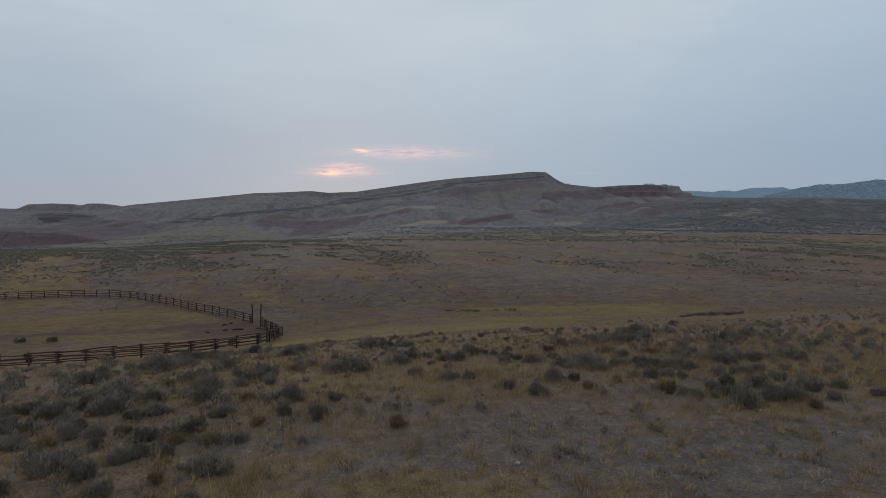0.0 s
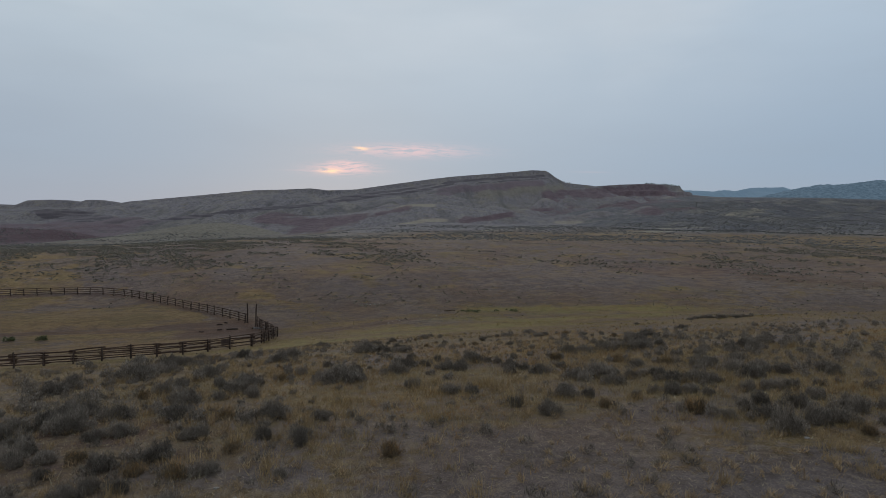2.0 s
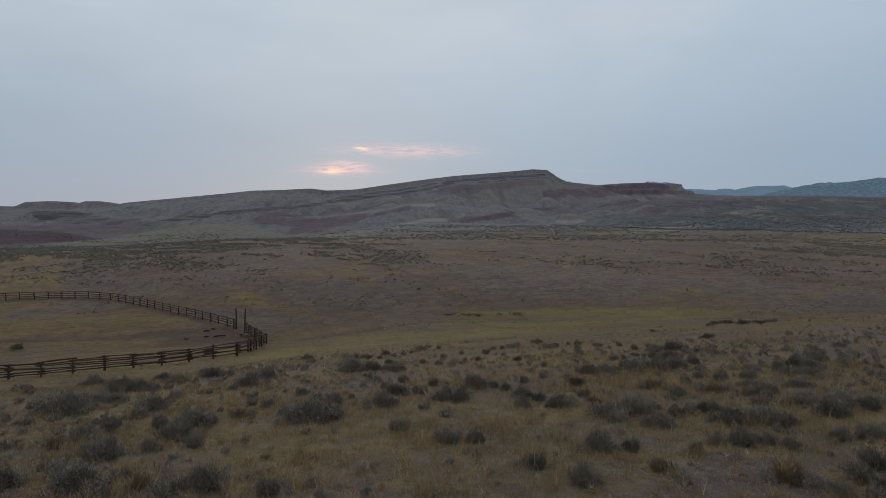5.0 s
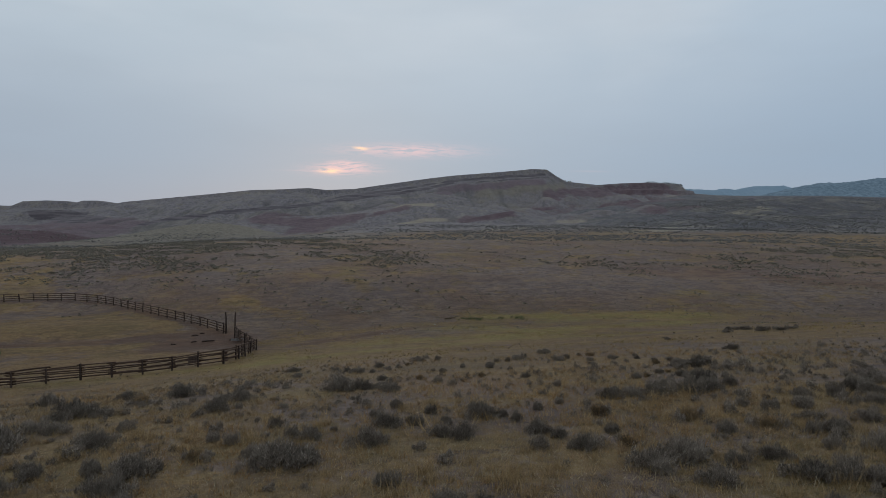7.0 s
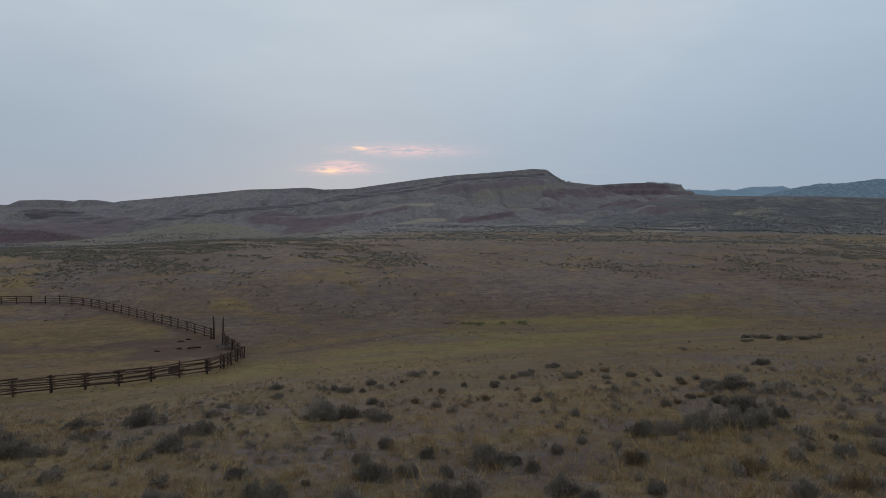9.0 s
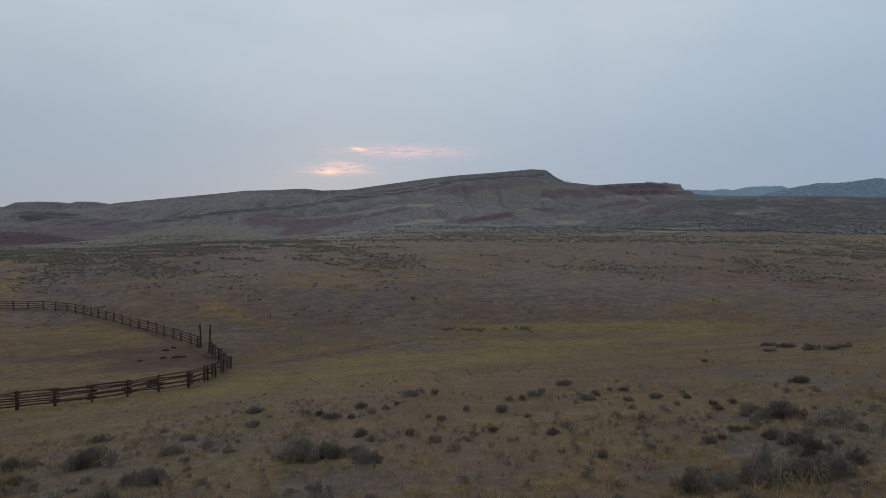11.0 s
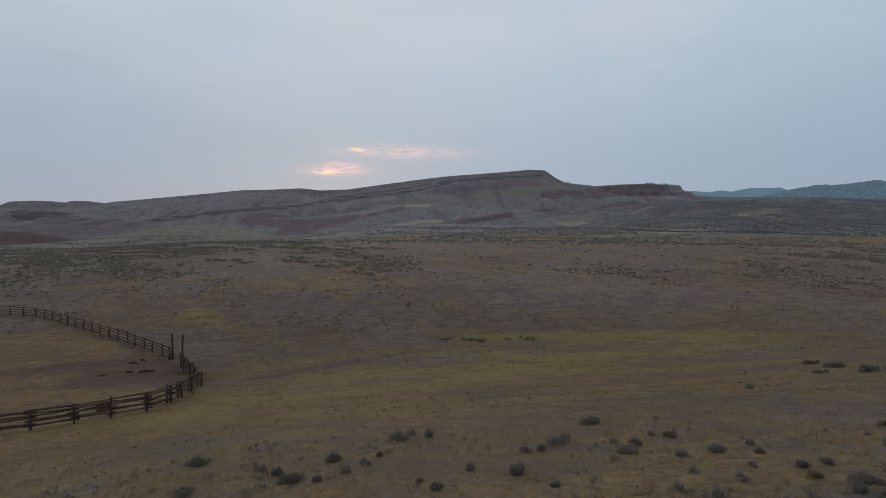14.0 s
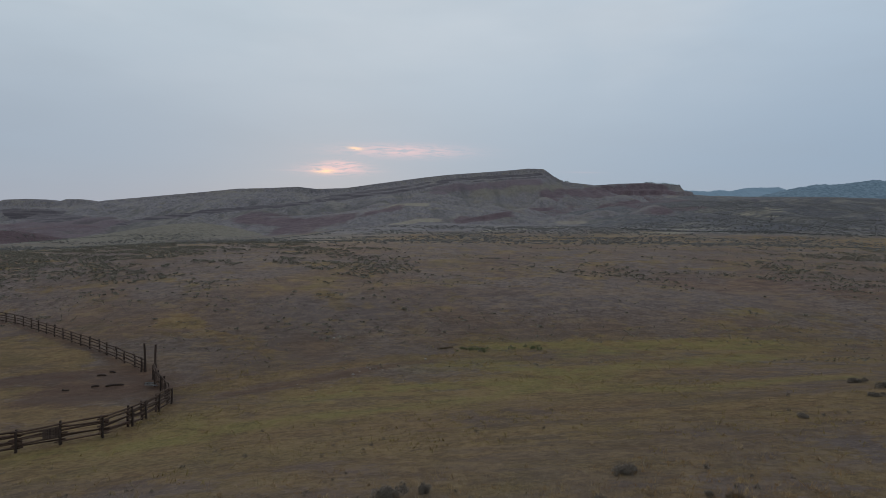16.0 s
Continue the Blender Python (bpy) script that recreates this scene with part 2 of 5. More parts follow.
    earth = g.mix(g.ramp(streaks, 0.54, 0.74), earth, (0.158, 0.116, 0.110))
    earth = g.mix(g.math("MULTIPLY", g.ramp(red, 1.0, 1.7), 0.8), earth, g.mix(patch, (0.062, 0.034, 0.038), (0.098, 0.056, 0.060)))
    red_f = add(add(add(red, streaks, 1.5), blotch, 1.4), patch, 0.8)
    col = g.mix(g.math("MULTIPLY", g.math("MULTIPLY", g.ramp(red_f, 0.16, 0.78), 0.92), g.ramp(red, 0.02, 0.2)), col, earth)
    ledge = g.noise(g.stretch(p, (0.03, 0.03, 0.9)), 1.0, 5.0, 0.65)
    stone = g.mix(g.ramp(ledge, 0.4, 0.62), (0.088, 0.076, 0.082), (0.165, 0.141, 0.146))
    rock_f = add(rock, streaks, 0.55)
    col = g.mix(g.math("MULTIPLY", g.ramp(rock_f, 0.3, 0.55), g.ramp(rock, 0.02, 0.2)), col, stone)
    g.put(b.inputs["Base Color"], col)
    rough = g.math("ADD", g.math("MULTIPLY", grain, 0.18), g.math("ADD", g.math("MULTIPLY", fine, 0.4), g.math("MULTIPLY", tufts, coarse)))
    gully = g.math("ADD", g.math("MULTIPLY", patch, 16.0), g.math("MULTIPLY", g.math("ADD", streaks, drains), 14.0))
    rough = g.math("ADD", rough, g.math("MULTIPLY", gully, g.ramp(where.outputs[1], 190.0, 300.0)))
    bump(g, b, rough, 0.7, 0.14)
    return m


def foliage(name, dark, light, tip):
    m, g, b = surface(name)
    info = g.node("ShaderNodeObjectInfo").outputs["Random"]
    geo = g.node("ShaderNodeNewGeometry")
    isle = geo.outputs["Random Per Island"]
    col = g.mix(isle, dark, light)
    col = g.mix(g.math("MULTIPLY", g.ramp(isle, 0.75, 1.0), 0.6), col, tip)
    spots = g.noise(geo.outputs["Position"], 0.6, 2.0)
    col = g.mix(g.math("MULTIPLY", g.ramp(spots, 0.4, 0.65), 0.5), col, g.mix(0.5, col, tip))
    shade = g.math("ADD", g.math("MULTIPLY", info, 0.5), 0.75)
    hsv = g.node("ShaderNodeHueSaturation")
    g.put(hsv.inputs["Value"], shade)
    g.put(hsv.inputs["Color"], col)
    g.put(b.inputs["Base Color"], hsv.outputs[0])
    return m


def wood(name, dark, light):
    m, g, b = surface(name)
    co = g.node("ShaderNodeTexCoord").outputs["Object"]
    info = g.node("ShaderNodeObjectInfo").outputs["Random"]
    grain = g.noise(g.stretch(co, (14.0, 14.0, 2.0)), 1.0, 5.0, 0.65, 0.8)
    stain = g.noise(co, 1.7, 3.0)
    col = g.mix(g.ramp(grain, 0.3, 0.7), dark, light)
    col = g.mix(g.math("MULTIPLY", g.ramp(stain, 0.45, 0.7), 0.5), col, dark)
    hsv = g.node("ShaderNodeHueSaturation")
    g.put(hsv.inputs["Value"], g.math("ADD", g.math("MULTIPLY", info, 0.6), 0.7))
    g.put(hsv.inputs["Color"], col)
    g.put(b.inputs["Base Color"], hsv.outputs[0])
    bump(g, b, grain, 0.5, 0.01)
    return m


def plain(name, a, c, scale, rough=0.9, metal=0.0):
    m, g, b = surface(name)
    p = g.node("ShaderNodeNewGeometry").outputs["Position"]
    n = g.noise(p, scale, 5.0, 0.6)
    n2 = g.noise(p, scale * 0.13, 3.0, 0.5)
    col = g.mix(g.ramp(n, 0.3, 0.7), a, c)
    col = g.mix(g.math("MULTIPLY", g.ramp(n2, 0.4, 0.7), 0.4), col, a)
    g.put(b.inputs["Base Color"], col)
    b.inputs["Roughness"].default_value, b.inputs["Metallic"].default_value = rough, metal
    bump(g, b, n, 0.4, 0.3 / scale)
    return m


MAT_GROUND = ground_material()
MAT_SAGE = foliage("sage_leaf", (0.074, 0.060, 0.048), (0.262, 0.220, 0.180), (0.37, 0.312, 0.25))
MAT_OLIVE = foliage("olive_leaf", (0.085, 0.062, 0.042), (0.185, 0.14, 0.09), (0.25, 0.18, 0.10))
MAT_GREEN = foliage("green_leaf", (0.075, 0.085, 0.042), (0.145, 0.15, 0.075), (0.17, 0.16, 0.085))
MAT_HEATH = foliage("low_shrub_leaf", (0.165, 0.144, 0.114), (0.295, 0.265, 0.214), (0.32, 0.28, 0.205))
MAT_RANGE = foliage("range_sage_leaf", (0.14, 0.132, 0.126), (0.245, 0.232, 0.222), (0.26, 0.24, 0.205))
MAT_STRAW = foliage("dry_grass", (0.25, 0.166, 0.080), (0.45, 0.318, 0.165), (0.52, 0.39, 0.22))
MAT_SWALE = foliage("swale_grass_blade", (0.15, 0.108, 0.038), (0.27, 0.20, 0.078), (0.30, 0.22, 0.095))
MAT_FORB = foliage("dry_forb", (0.17, 0.115, 0.068), (0.34, 0.24, 0.14), (0.40, 0.30, 0.175))
MAT_RUST = foliage("rusty_grass", (0.24, 0.130, 0.052), (0.43, 0.25, 0.105), (0.47, 0.295, 0.13))
MAT_PALE = foliage("bleached_grass", (0.27, 0.215, 0.14), (0.46, 0.375, 0.25), (0.50, 0.42, 0.285))
MAT_JUNIPER = foliage("juniper_leaf", (0.08, 0.085, 0.08), (0.135, 0.14, 0.13), (0.14, 0.145, 0.13))
MAT_BARK = wood("shrub_bark", (0.055, 0.045, 0.038), (0.13, 0.105, 0.085))
MAT_RAIL = wood("weathered_rail", (0.046, 0.029, 0.022), (0.128, 0.083, 0.062))
MAT_POST = wood("dark_post", (0.036, 0.025, 0.021), (0.098, 0.069, 0.056))
MAT_TALL = wood("tall_post", (0.035, 0.024, 0.02), (0.085, 0.058, 0.046))
MAT_STONE = plain("pale_stone", (0.20, 0.18, 0.16), (0.38, 0.355, 0.32), 9.0)
MAT_WIRE = plain("galvanised_wire", (0.13, 0.125, 0.12), (0.26, 0.25, 0.24), 30.0, 0.6, 0.3)
# blue of distance haze is put into the base colour of both horizon ridges
MAT_FAR = plain("hazed_forest_slope", (0.115, 0.165, 0.205), (0.205, 0.27, 0.32), 0.09)
MAT_FAR_MESA = plain("hazed_blue_mesa", (0.20, 0.28, 0.345), (0.235, 0.31, 0.375), 0.01)


# ---- mesh helpers ----
def mesh_from(name, verts, faces):
    """A mesh from arrays of points and of triangles or quads."""
    verts, faces = np.asarray(verts, np.float32), np.asarray(faces, np.int32)
    me = bpy.data.meshes.new(name)
    n, k = faces.shape
    me.vertices.add(len(verts))
    me.vertices.foreach_set("co", verts.ravel())
    me.loops.add(n * k)
    me.loops.foreach_set("vertex_index", faces.ravel())
    me.polygons.add(n)
    me.polygons.foreach_set("loop_start", np.arange(0, n * k, k, dtype=np.int32))
    me.update(calc_edges=True)
    return me


def smooth(me):
    me.polygons.foreach_set("use_smooth", np.ones(len(me.polygons), bool))
    return me


def part(name, me, material, parent=None, label=""):
    """Links a mesh as one object, under a thing or a part where given."""
    if not me.materials:
        me.materials.append(material)
    ob = new(name, me)
    if parent is not None:
        ob.parent = parent
    if label:
        ob["label"] = label
    return ob


def lattice(x, y, seed):
    """Repeatable random values on whole-number points."""
    k = (x.astype(np.int64) * 374761393 + y.astype(np.int64) * 668265263 + seed * 974711) & 0x7FFFFFFF
    k = ((k ^ (k >> 13)) * 1274126177) & 0x7FFFFFFF
    return ((k ^ (k >> 16)) & 0xFFFF) / 65535.0


def rough2(x, y, seed=0, octaves=4, gain=0.5):
    """Smooth value noise in -1..1 over a plane."""
    total, amp, norm = np.zeros(np.broadcast(x, y).shape), 1.0, 0.0
    for o in range(octaves):
        fx, fy = np.floor(x), np.floor(y)
        a, c = x - fx, y - fy
        a, c = a * a * (3 - 2 * a), c * c * (3 - 2 * c)
        s = seed + 17 * o
        v = (lattice(fx, fy, s) * (1 - a) + lattice(fx + 1, fy, s) * a) * (1 - c) + (lattice(fx, fy + 1, s) * (1 - a) + lattice(fx + 1, fy + 1, s) * a) * c
        total, norm = total + amp * (2 * v - 1), norm + amp
        x, y, amp = x * 2.03 + 5.1, y * 2.03 + 9.7, amp * gain
    return total / norm


def step(v, lo, hi):
    k = np.clip((v - lo) / (hi - lo), 0, 1)
    return k * k * (3 - 2 * k)


# ---- the lie of the land ----
TABLE_Y = np.arange(-400.0, 5200.0, 1.0)


def profile(ys, zs, width):
    v = np.interp(TABLE_Y, ys, zs)
    pad = np.pad(v, width, mode="edge")
    k = np.hanning(2 * width + 1)
    return np.convolve(pad, k / k.sum(), "valid")


CENTRE = profile([-300, 0, 10, 16, 30, 45, 60, 72, 80, 90, 97, 110, 122, 135, 150, 165, 180, 205, 300, 400, 900],
                 [0.5, 1.05, 1.0, 0.65, -0.95, -3.1, -5.9, -7.4, -7.8, -7.9, -6.9, -3.9, -2.7, -1.5, -0.2, 0.6, 0.6, -0.2, 0.3, 0.8, 4.0], 5)
ACROSS = profile([-300, 10, 45, 60, 75, 85, 95, 110, 150, 300, 900], [0.02, 0.045, 0.07, 0.095, 0.06, 0.03, 0.03, 0.014, 0.012, 0.034, 0.034], 5)
SAG = profile([0, 100, 150, 300, 900], [0, 0, 1.0, 0.6, 0.1], 8)


def open_range(x, y):
    """The near knoll, the grassy swale and the rise behind it."""
    i = (y - TABLE_Y[0])
    zc, cr, sg = (np.interp(i, np.arange(len(TABLE_Y)), t) for t in (CENTRE, ACROSS, SAG))
    xs = 70 * np.tanh(x / 70)
    far = step(y, 150, 260)
    xs = xs * (1 - far) + np.clip(x, -320, 320) * far
    z = zc + cr * xs - sg * 1.0e-4 * np.clip(x, -140, 140) ** 2
    z = z + 0.10 * rough2(x / 9, y / 9, 3, 2) + 0.35 * step(np.abs(x) + y, 60, 200) * rough2(x / 34, y / 34, 5, 2)
    # the corral floor lies flat behind the near fence, with a worn bank
    bank = np.exp(-((x + 45) / 22) ** 2 - ((y - 74) / 10) ** 2)
    bowl = 2.5 * step(-x, 36, 66) * np.exp(-((y - 106) / 16) ** 2) + 1.8 * step(-x, 6, 34) * np.exp(-((y - 44) / 11) ** 2)
    dip = 0.7 * np.exp(-((x - 40) / 16) ** 2 - ((y - 122) / 14) ** 2)
    left = 2.4 * step(-x, 45, 135) * step(y, 118, 165)
    return z - 0.3 * bank - bowl - dip - left


# name: (x of the crest, y of the crest, height of the crest, run of the face, run of the back)
RIDGES = {
    "left_hill": ([-900, -724, -643, -622, -606, -574, -548, -536, -523, -503, -490, -445, -380], [780, 790],
                  [18, 18.1, 16.8, 16.7, 23.2, 24.8, 24.3, 21.0, 25.3, 25.6, 23.3, 19.1, 8], 240, 300),
    "hogback": ([-372, -332, -306, -271, -222, -197, -171, -147, -133, -109, -72, -37, -11, 22, 59, 90, 111, 126, 139, 181, 223],
                [505, 520, 520, 525, 535, 540, 545, 555, 570, 590, 620, 650, 670, 700, 730, 755, 765, 772, 780, 800, 810],
                [2, 12.9, 18.0, 22.0, 28.0, 31.3, 32.6, 34.8, 33.9, 36.3, 44.5, 52.2, 57.2, 62.6, 68.3, 73.7, 74.1, 65.1, 59.8, 57.7, 43.9], 190, 260),
    "red_mesa": ([70, 99, 150, 195, 239, 290, 341, 354, 371, 407, 476, 560], [815, 820, 840, 860, 880, 900, 920, 930, 940, 950, 960, 970],
                 [30, 41.2, 54.9, 60.8, 65.5, 68.7, 67.5, 59.7, 55.0, 53.2, 51.7, 40], 200, 300),
    "right_slope": ([60, 114, 165, 239, 290, 338, 360, 404, 516, 900], [440, 480, 540, 620, 620, 600, 590, 560, 550, 550],
                    [8, 18.0, 25.2, 36.5, 36.5, 36.3, 36.1, 33.8, 33.2, 33], 330, 500),
    "butte": ([-520, -437, -388, -368, -361, -341, -321, -314, -308, -297, -277, -262], [470, 480],
              [0, 1.0, 2.6, 4.8, 8.2, 9.5, 9.3, 6.5, 0.8, -0.9, -6.4, -9], 75, 120),
    "red_mound": ([-420, -298, -264, -245, -231, -221, -212, -200], [320, 320], [-2.6, -2.6, -2.8, -3.3, -3.6, -6.1, -9.1, -12], 85, 60),
    "red_apron": ([-300, -276, -248, -235, -227, -218], [400, 400], [-2, -1.0, -0.6, -2.8, -5.5, -9], 70, 80),
    "green_hill": ([-222, -211, -199, -186, -171, -152, -141, -126, -113, -96, -84], [335, 340, 350, 360, 366, 366, 366, 366, 360, 350, 340],
                   [-9, -7.5, -5.1, -1.9, 0.8, 1.8, 0.8, -2.3, -4.1, -5.7, -8], 90, 70),
    "red_hill": ([-200, -174, -152, -130, -112, -94, -78, -62, -45, -26, -8, 16, 39, 63, 90], [440, 440, 440, 440, 440, 440, 450, 460, 470, 475, 480, 480, 480, 480, 480],
                 [-2, 3.2, 8.4, 6.9, 8.0, 8.7, 12.1, 15.2, 18.5, 19.8, 19.2, 16.7, 14.2, 11.2, 6], 100, 90),
    "sage_fan": ([-95, -81, -70, -57, -42, -26, -5, 29, 63, 95, 130], [315, 320, 325, 330, 340, 350, 350, 350, 350, 340, 330],
                 [-8, -4.9, -2.0, 0.7, 2.8, 4.0, 4.6, 4.4, 5.2, 3.7, 2], 120, 100),
    "red_spur": ([-26, -10, 6, 21, 36, 44, 60], [400, 400, 400, 405, 410, 412, 415], [0, 4.4, 7.3, 10.8, 13.4, 11.6, 4], 42, 40),
}
# rounded shale cones below the red mesa: x, y, height, radius
CONES = [(81, 560, 29.7, 30), (107, 580, 31.4, 26), (165, 600, 35.3, 34), (128, 400, 18.8, 24), (102, 430, 15.9, 26), (76, 420, 12.9, 24),
         (56, 500, 17.7, 30), (219, 620, 36.3, 40), (140, 520, 24.0, 30), (30, 520, 20.0, 34), (-60, 500, 20.0, 36), (190, 500, 23.0, 30)]


# run of the far corral fence, with trodden soil along it
FENCE_LINE = [(-29.9, 80.6), (-39.7, 88.7), (-49.4, 95.4), (-57.1, 100.6), (-61.5, 102.9), (-65.5, 103.7), (-72.0, 103.6), (-82.0, 102.6), (-96.0, 101.0), (-112.0, 99.0)]


ZONES, COVERS, EARTHS = ("red", "grass", "sage", "rock"), ("green", "dirt", "lilac", "olive"), ("pale", "mauve", "gully_tone", "hollow")
# beds that crop out on the hills: what they are, course (x, y, height), half thickness, depth of the outcrop, strength, ledge
STRATA = [
    ("rock", [(-236, 406, -1.4), (-230, 421, 0.6), (-210, 421, 5.1), (-197, 432, 7), (-180, 438, 9.9), (-161, 456, 12.3), (-141, 464, 14.6), (-124, 484, 18.6), (-114, 548, 23.9), (-91.3, 573, 28.5), (-65, 585, 32.3), (-38.8, 616, 38.9), (-9.8, 653, 47.7)], 1.22, 90, 0.98, 1.3),
    ("rock", [(-129, 486, 20.5), (-116, 561, 27), (-87.8, 586, 32.5), (-56.2, 612, 39), (-28.4, 647, 46.4)], 1.22, 80, 0.78, 1),
    ("rock", [(-22.3, 651, 47.3), (2.8, 674, 52.5), (36.8, 707, 58), (73.4, 735, 62.7), (108, 760, 67.3)], 1.3, 70, 0.78, 1.6),
    ("rock", [(15.9, 678, 50.4), (50.3, 706, 55.4), (87.7, 736, 60.2), (116, 762, 64)], 0.89, 70, 0.59, 1),
    ("mauve", [(-26.6, 612, 34.2), (9.3, 663, 41), (49.9, 698, 47.5), (103, 741, 55.8)], 5.9, 110, 1, 0),
    ("olive", [(15.7, 658, 32), (56.3, 692, 40), (99.8, 720, 46.8), (134, 760, 51.1)], 6.2, 110, 0.8, 0),
    ("pale", [(-54.3, 454, 14.5), (-38, 467, 17.7), (-20.1, 469, 18.1)], 1.6, 50, 0.8, 0),
    ("pale", [(-43.2, 395, 2.9), (-25.4, 412, 5.4), (-9.6, 414, 6.1)], 1.4, 50, 0.9, 0),
    ("pale", [(62.1, 395, 6.2), (84.6, 396, 7.7)], 1.5, 60, 0.7, 0),
    ("pale", [(-92.3, 547, 20.6), (-74.3, 571, 26), (-38, 606, 29), (-9.1, 625, 30.3)], 1.1, 60, 0.5, 0),
    ("red", [(-153, 424, 5.6), (-135, 419, 3.9), (-107, 407, 3.2), (-88.4, 410, 5.5), (-68.2, 408, 7)], 3.6, 60, 0.85, 0),
    ("red", [(-111, 368, -2.8), (-99, 376, -0.9), (-86.6, 386, 0.3)], 2.2, 45, 0.8, 0),
    ("red", [(-64.6, 410, 8.3), (-53.4, 446, 13), (-41.6, 458, 15.2)], 2.1, 55, 0.8, 0),
    ("red", [(0.2, 400, 6.3), (21.1, 399, 9.3), (34.8, 405, 11.9)], 2.3, 40, 1.3, 0),
    ("red", [(95.8, 690, 34.6), (132, 746, 42.4), (175, 777, 46.7), (238, 873, 56.7), (286, 893, 60.2), (320, 892, 56.5)], 7.9, 130, 0.9, 0),
    ("rock", [(95.8, 690, 34.6), (132, 746, 42.4), (175, 777, 46.7), (238, 873, 56.7), (286, 893, 60.2), (320, 892, 56.5)], 1.3, 130, 0.24, 1),
    ("red", [(133, 508, 20.7), (175, 582, 27.1), (206, 578, 30.8)], 3.8, 120, 0.7, 0),
    ("red", [(121, 384, 13.8), (172, 497, 21.1)], 2.5, 120, 0.6, 0),
    ("red", [(58.9, 493, 16.7), (81.6, 534, 18.5)], 1.5, 60, 0.8, 0),
    ("rock", [(-358, 472, 7), (-345, 473, 4.9), (-331, 473, 6.1), (-299, 452, 5.9)], 2.38, 60, 1.1, 1),
    ("rock", [(-352, 471, 2.5), (-324, 451, 2.4), (-298, 434, 2.8), (-269, 407, 2.4)], 2.04, 60, 1, 1),
    ("mauve", [(-321, 436, -0.2), (-260, 380, -0.5), (-243, 383, -2.5), (-223, 385, -5.5)], 4.2, 90, 1.2, 0),
    ("pale", [(163, 339, 11.6), (176, 355, 14.9), (232, 451, 20.5)], 0.4, 90, 0.8, 0),
    ("pale", [(164, 331, 10.9), (178, 350, 14.5), (228, 434, 19.2)], 0.4, 90, 0.8, 0),
    ("rock", [(256, 558, 30.9), (270, 554, 29.9), (291, 589, 33.7)], 0.89, 90, 0.78, 0.6),
    ("pale", [(338, 565, 33.5), (309, 499, 26.7), (294, 462, 21.8)], 2, 90, 0.5, 0),
]
# pale grassy openings on the sagebrush flat: course, half width, strength
OPENINGS = [
    ([(12, 280), (28, 283), (47, 304)], 7, 0.9), ([(60, 243), (77, 262), (88, 260)], 8, 1.0), ([(101, 282), (114, 281)], 5, 0.7),
    ([(55, 200), (110, 203), (180, 208)], 6, 0.8), ([(-30, 262), (0, 270)], 6, 0.5), ([(150, 268), (185, 262)], 4, 0.6), ([(84, 300), (120, 312)], 5, 0.5),
]
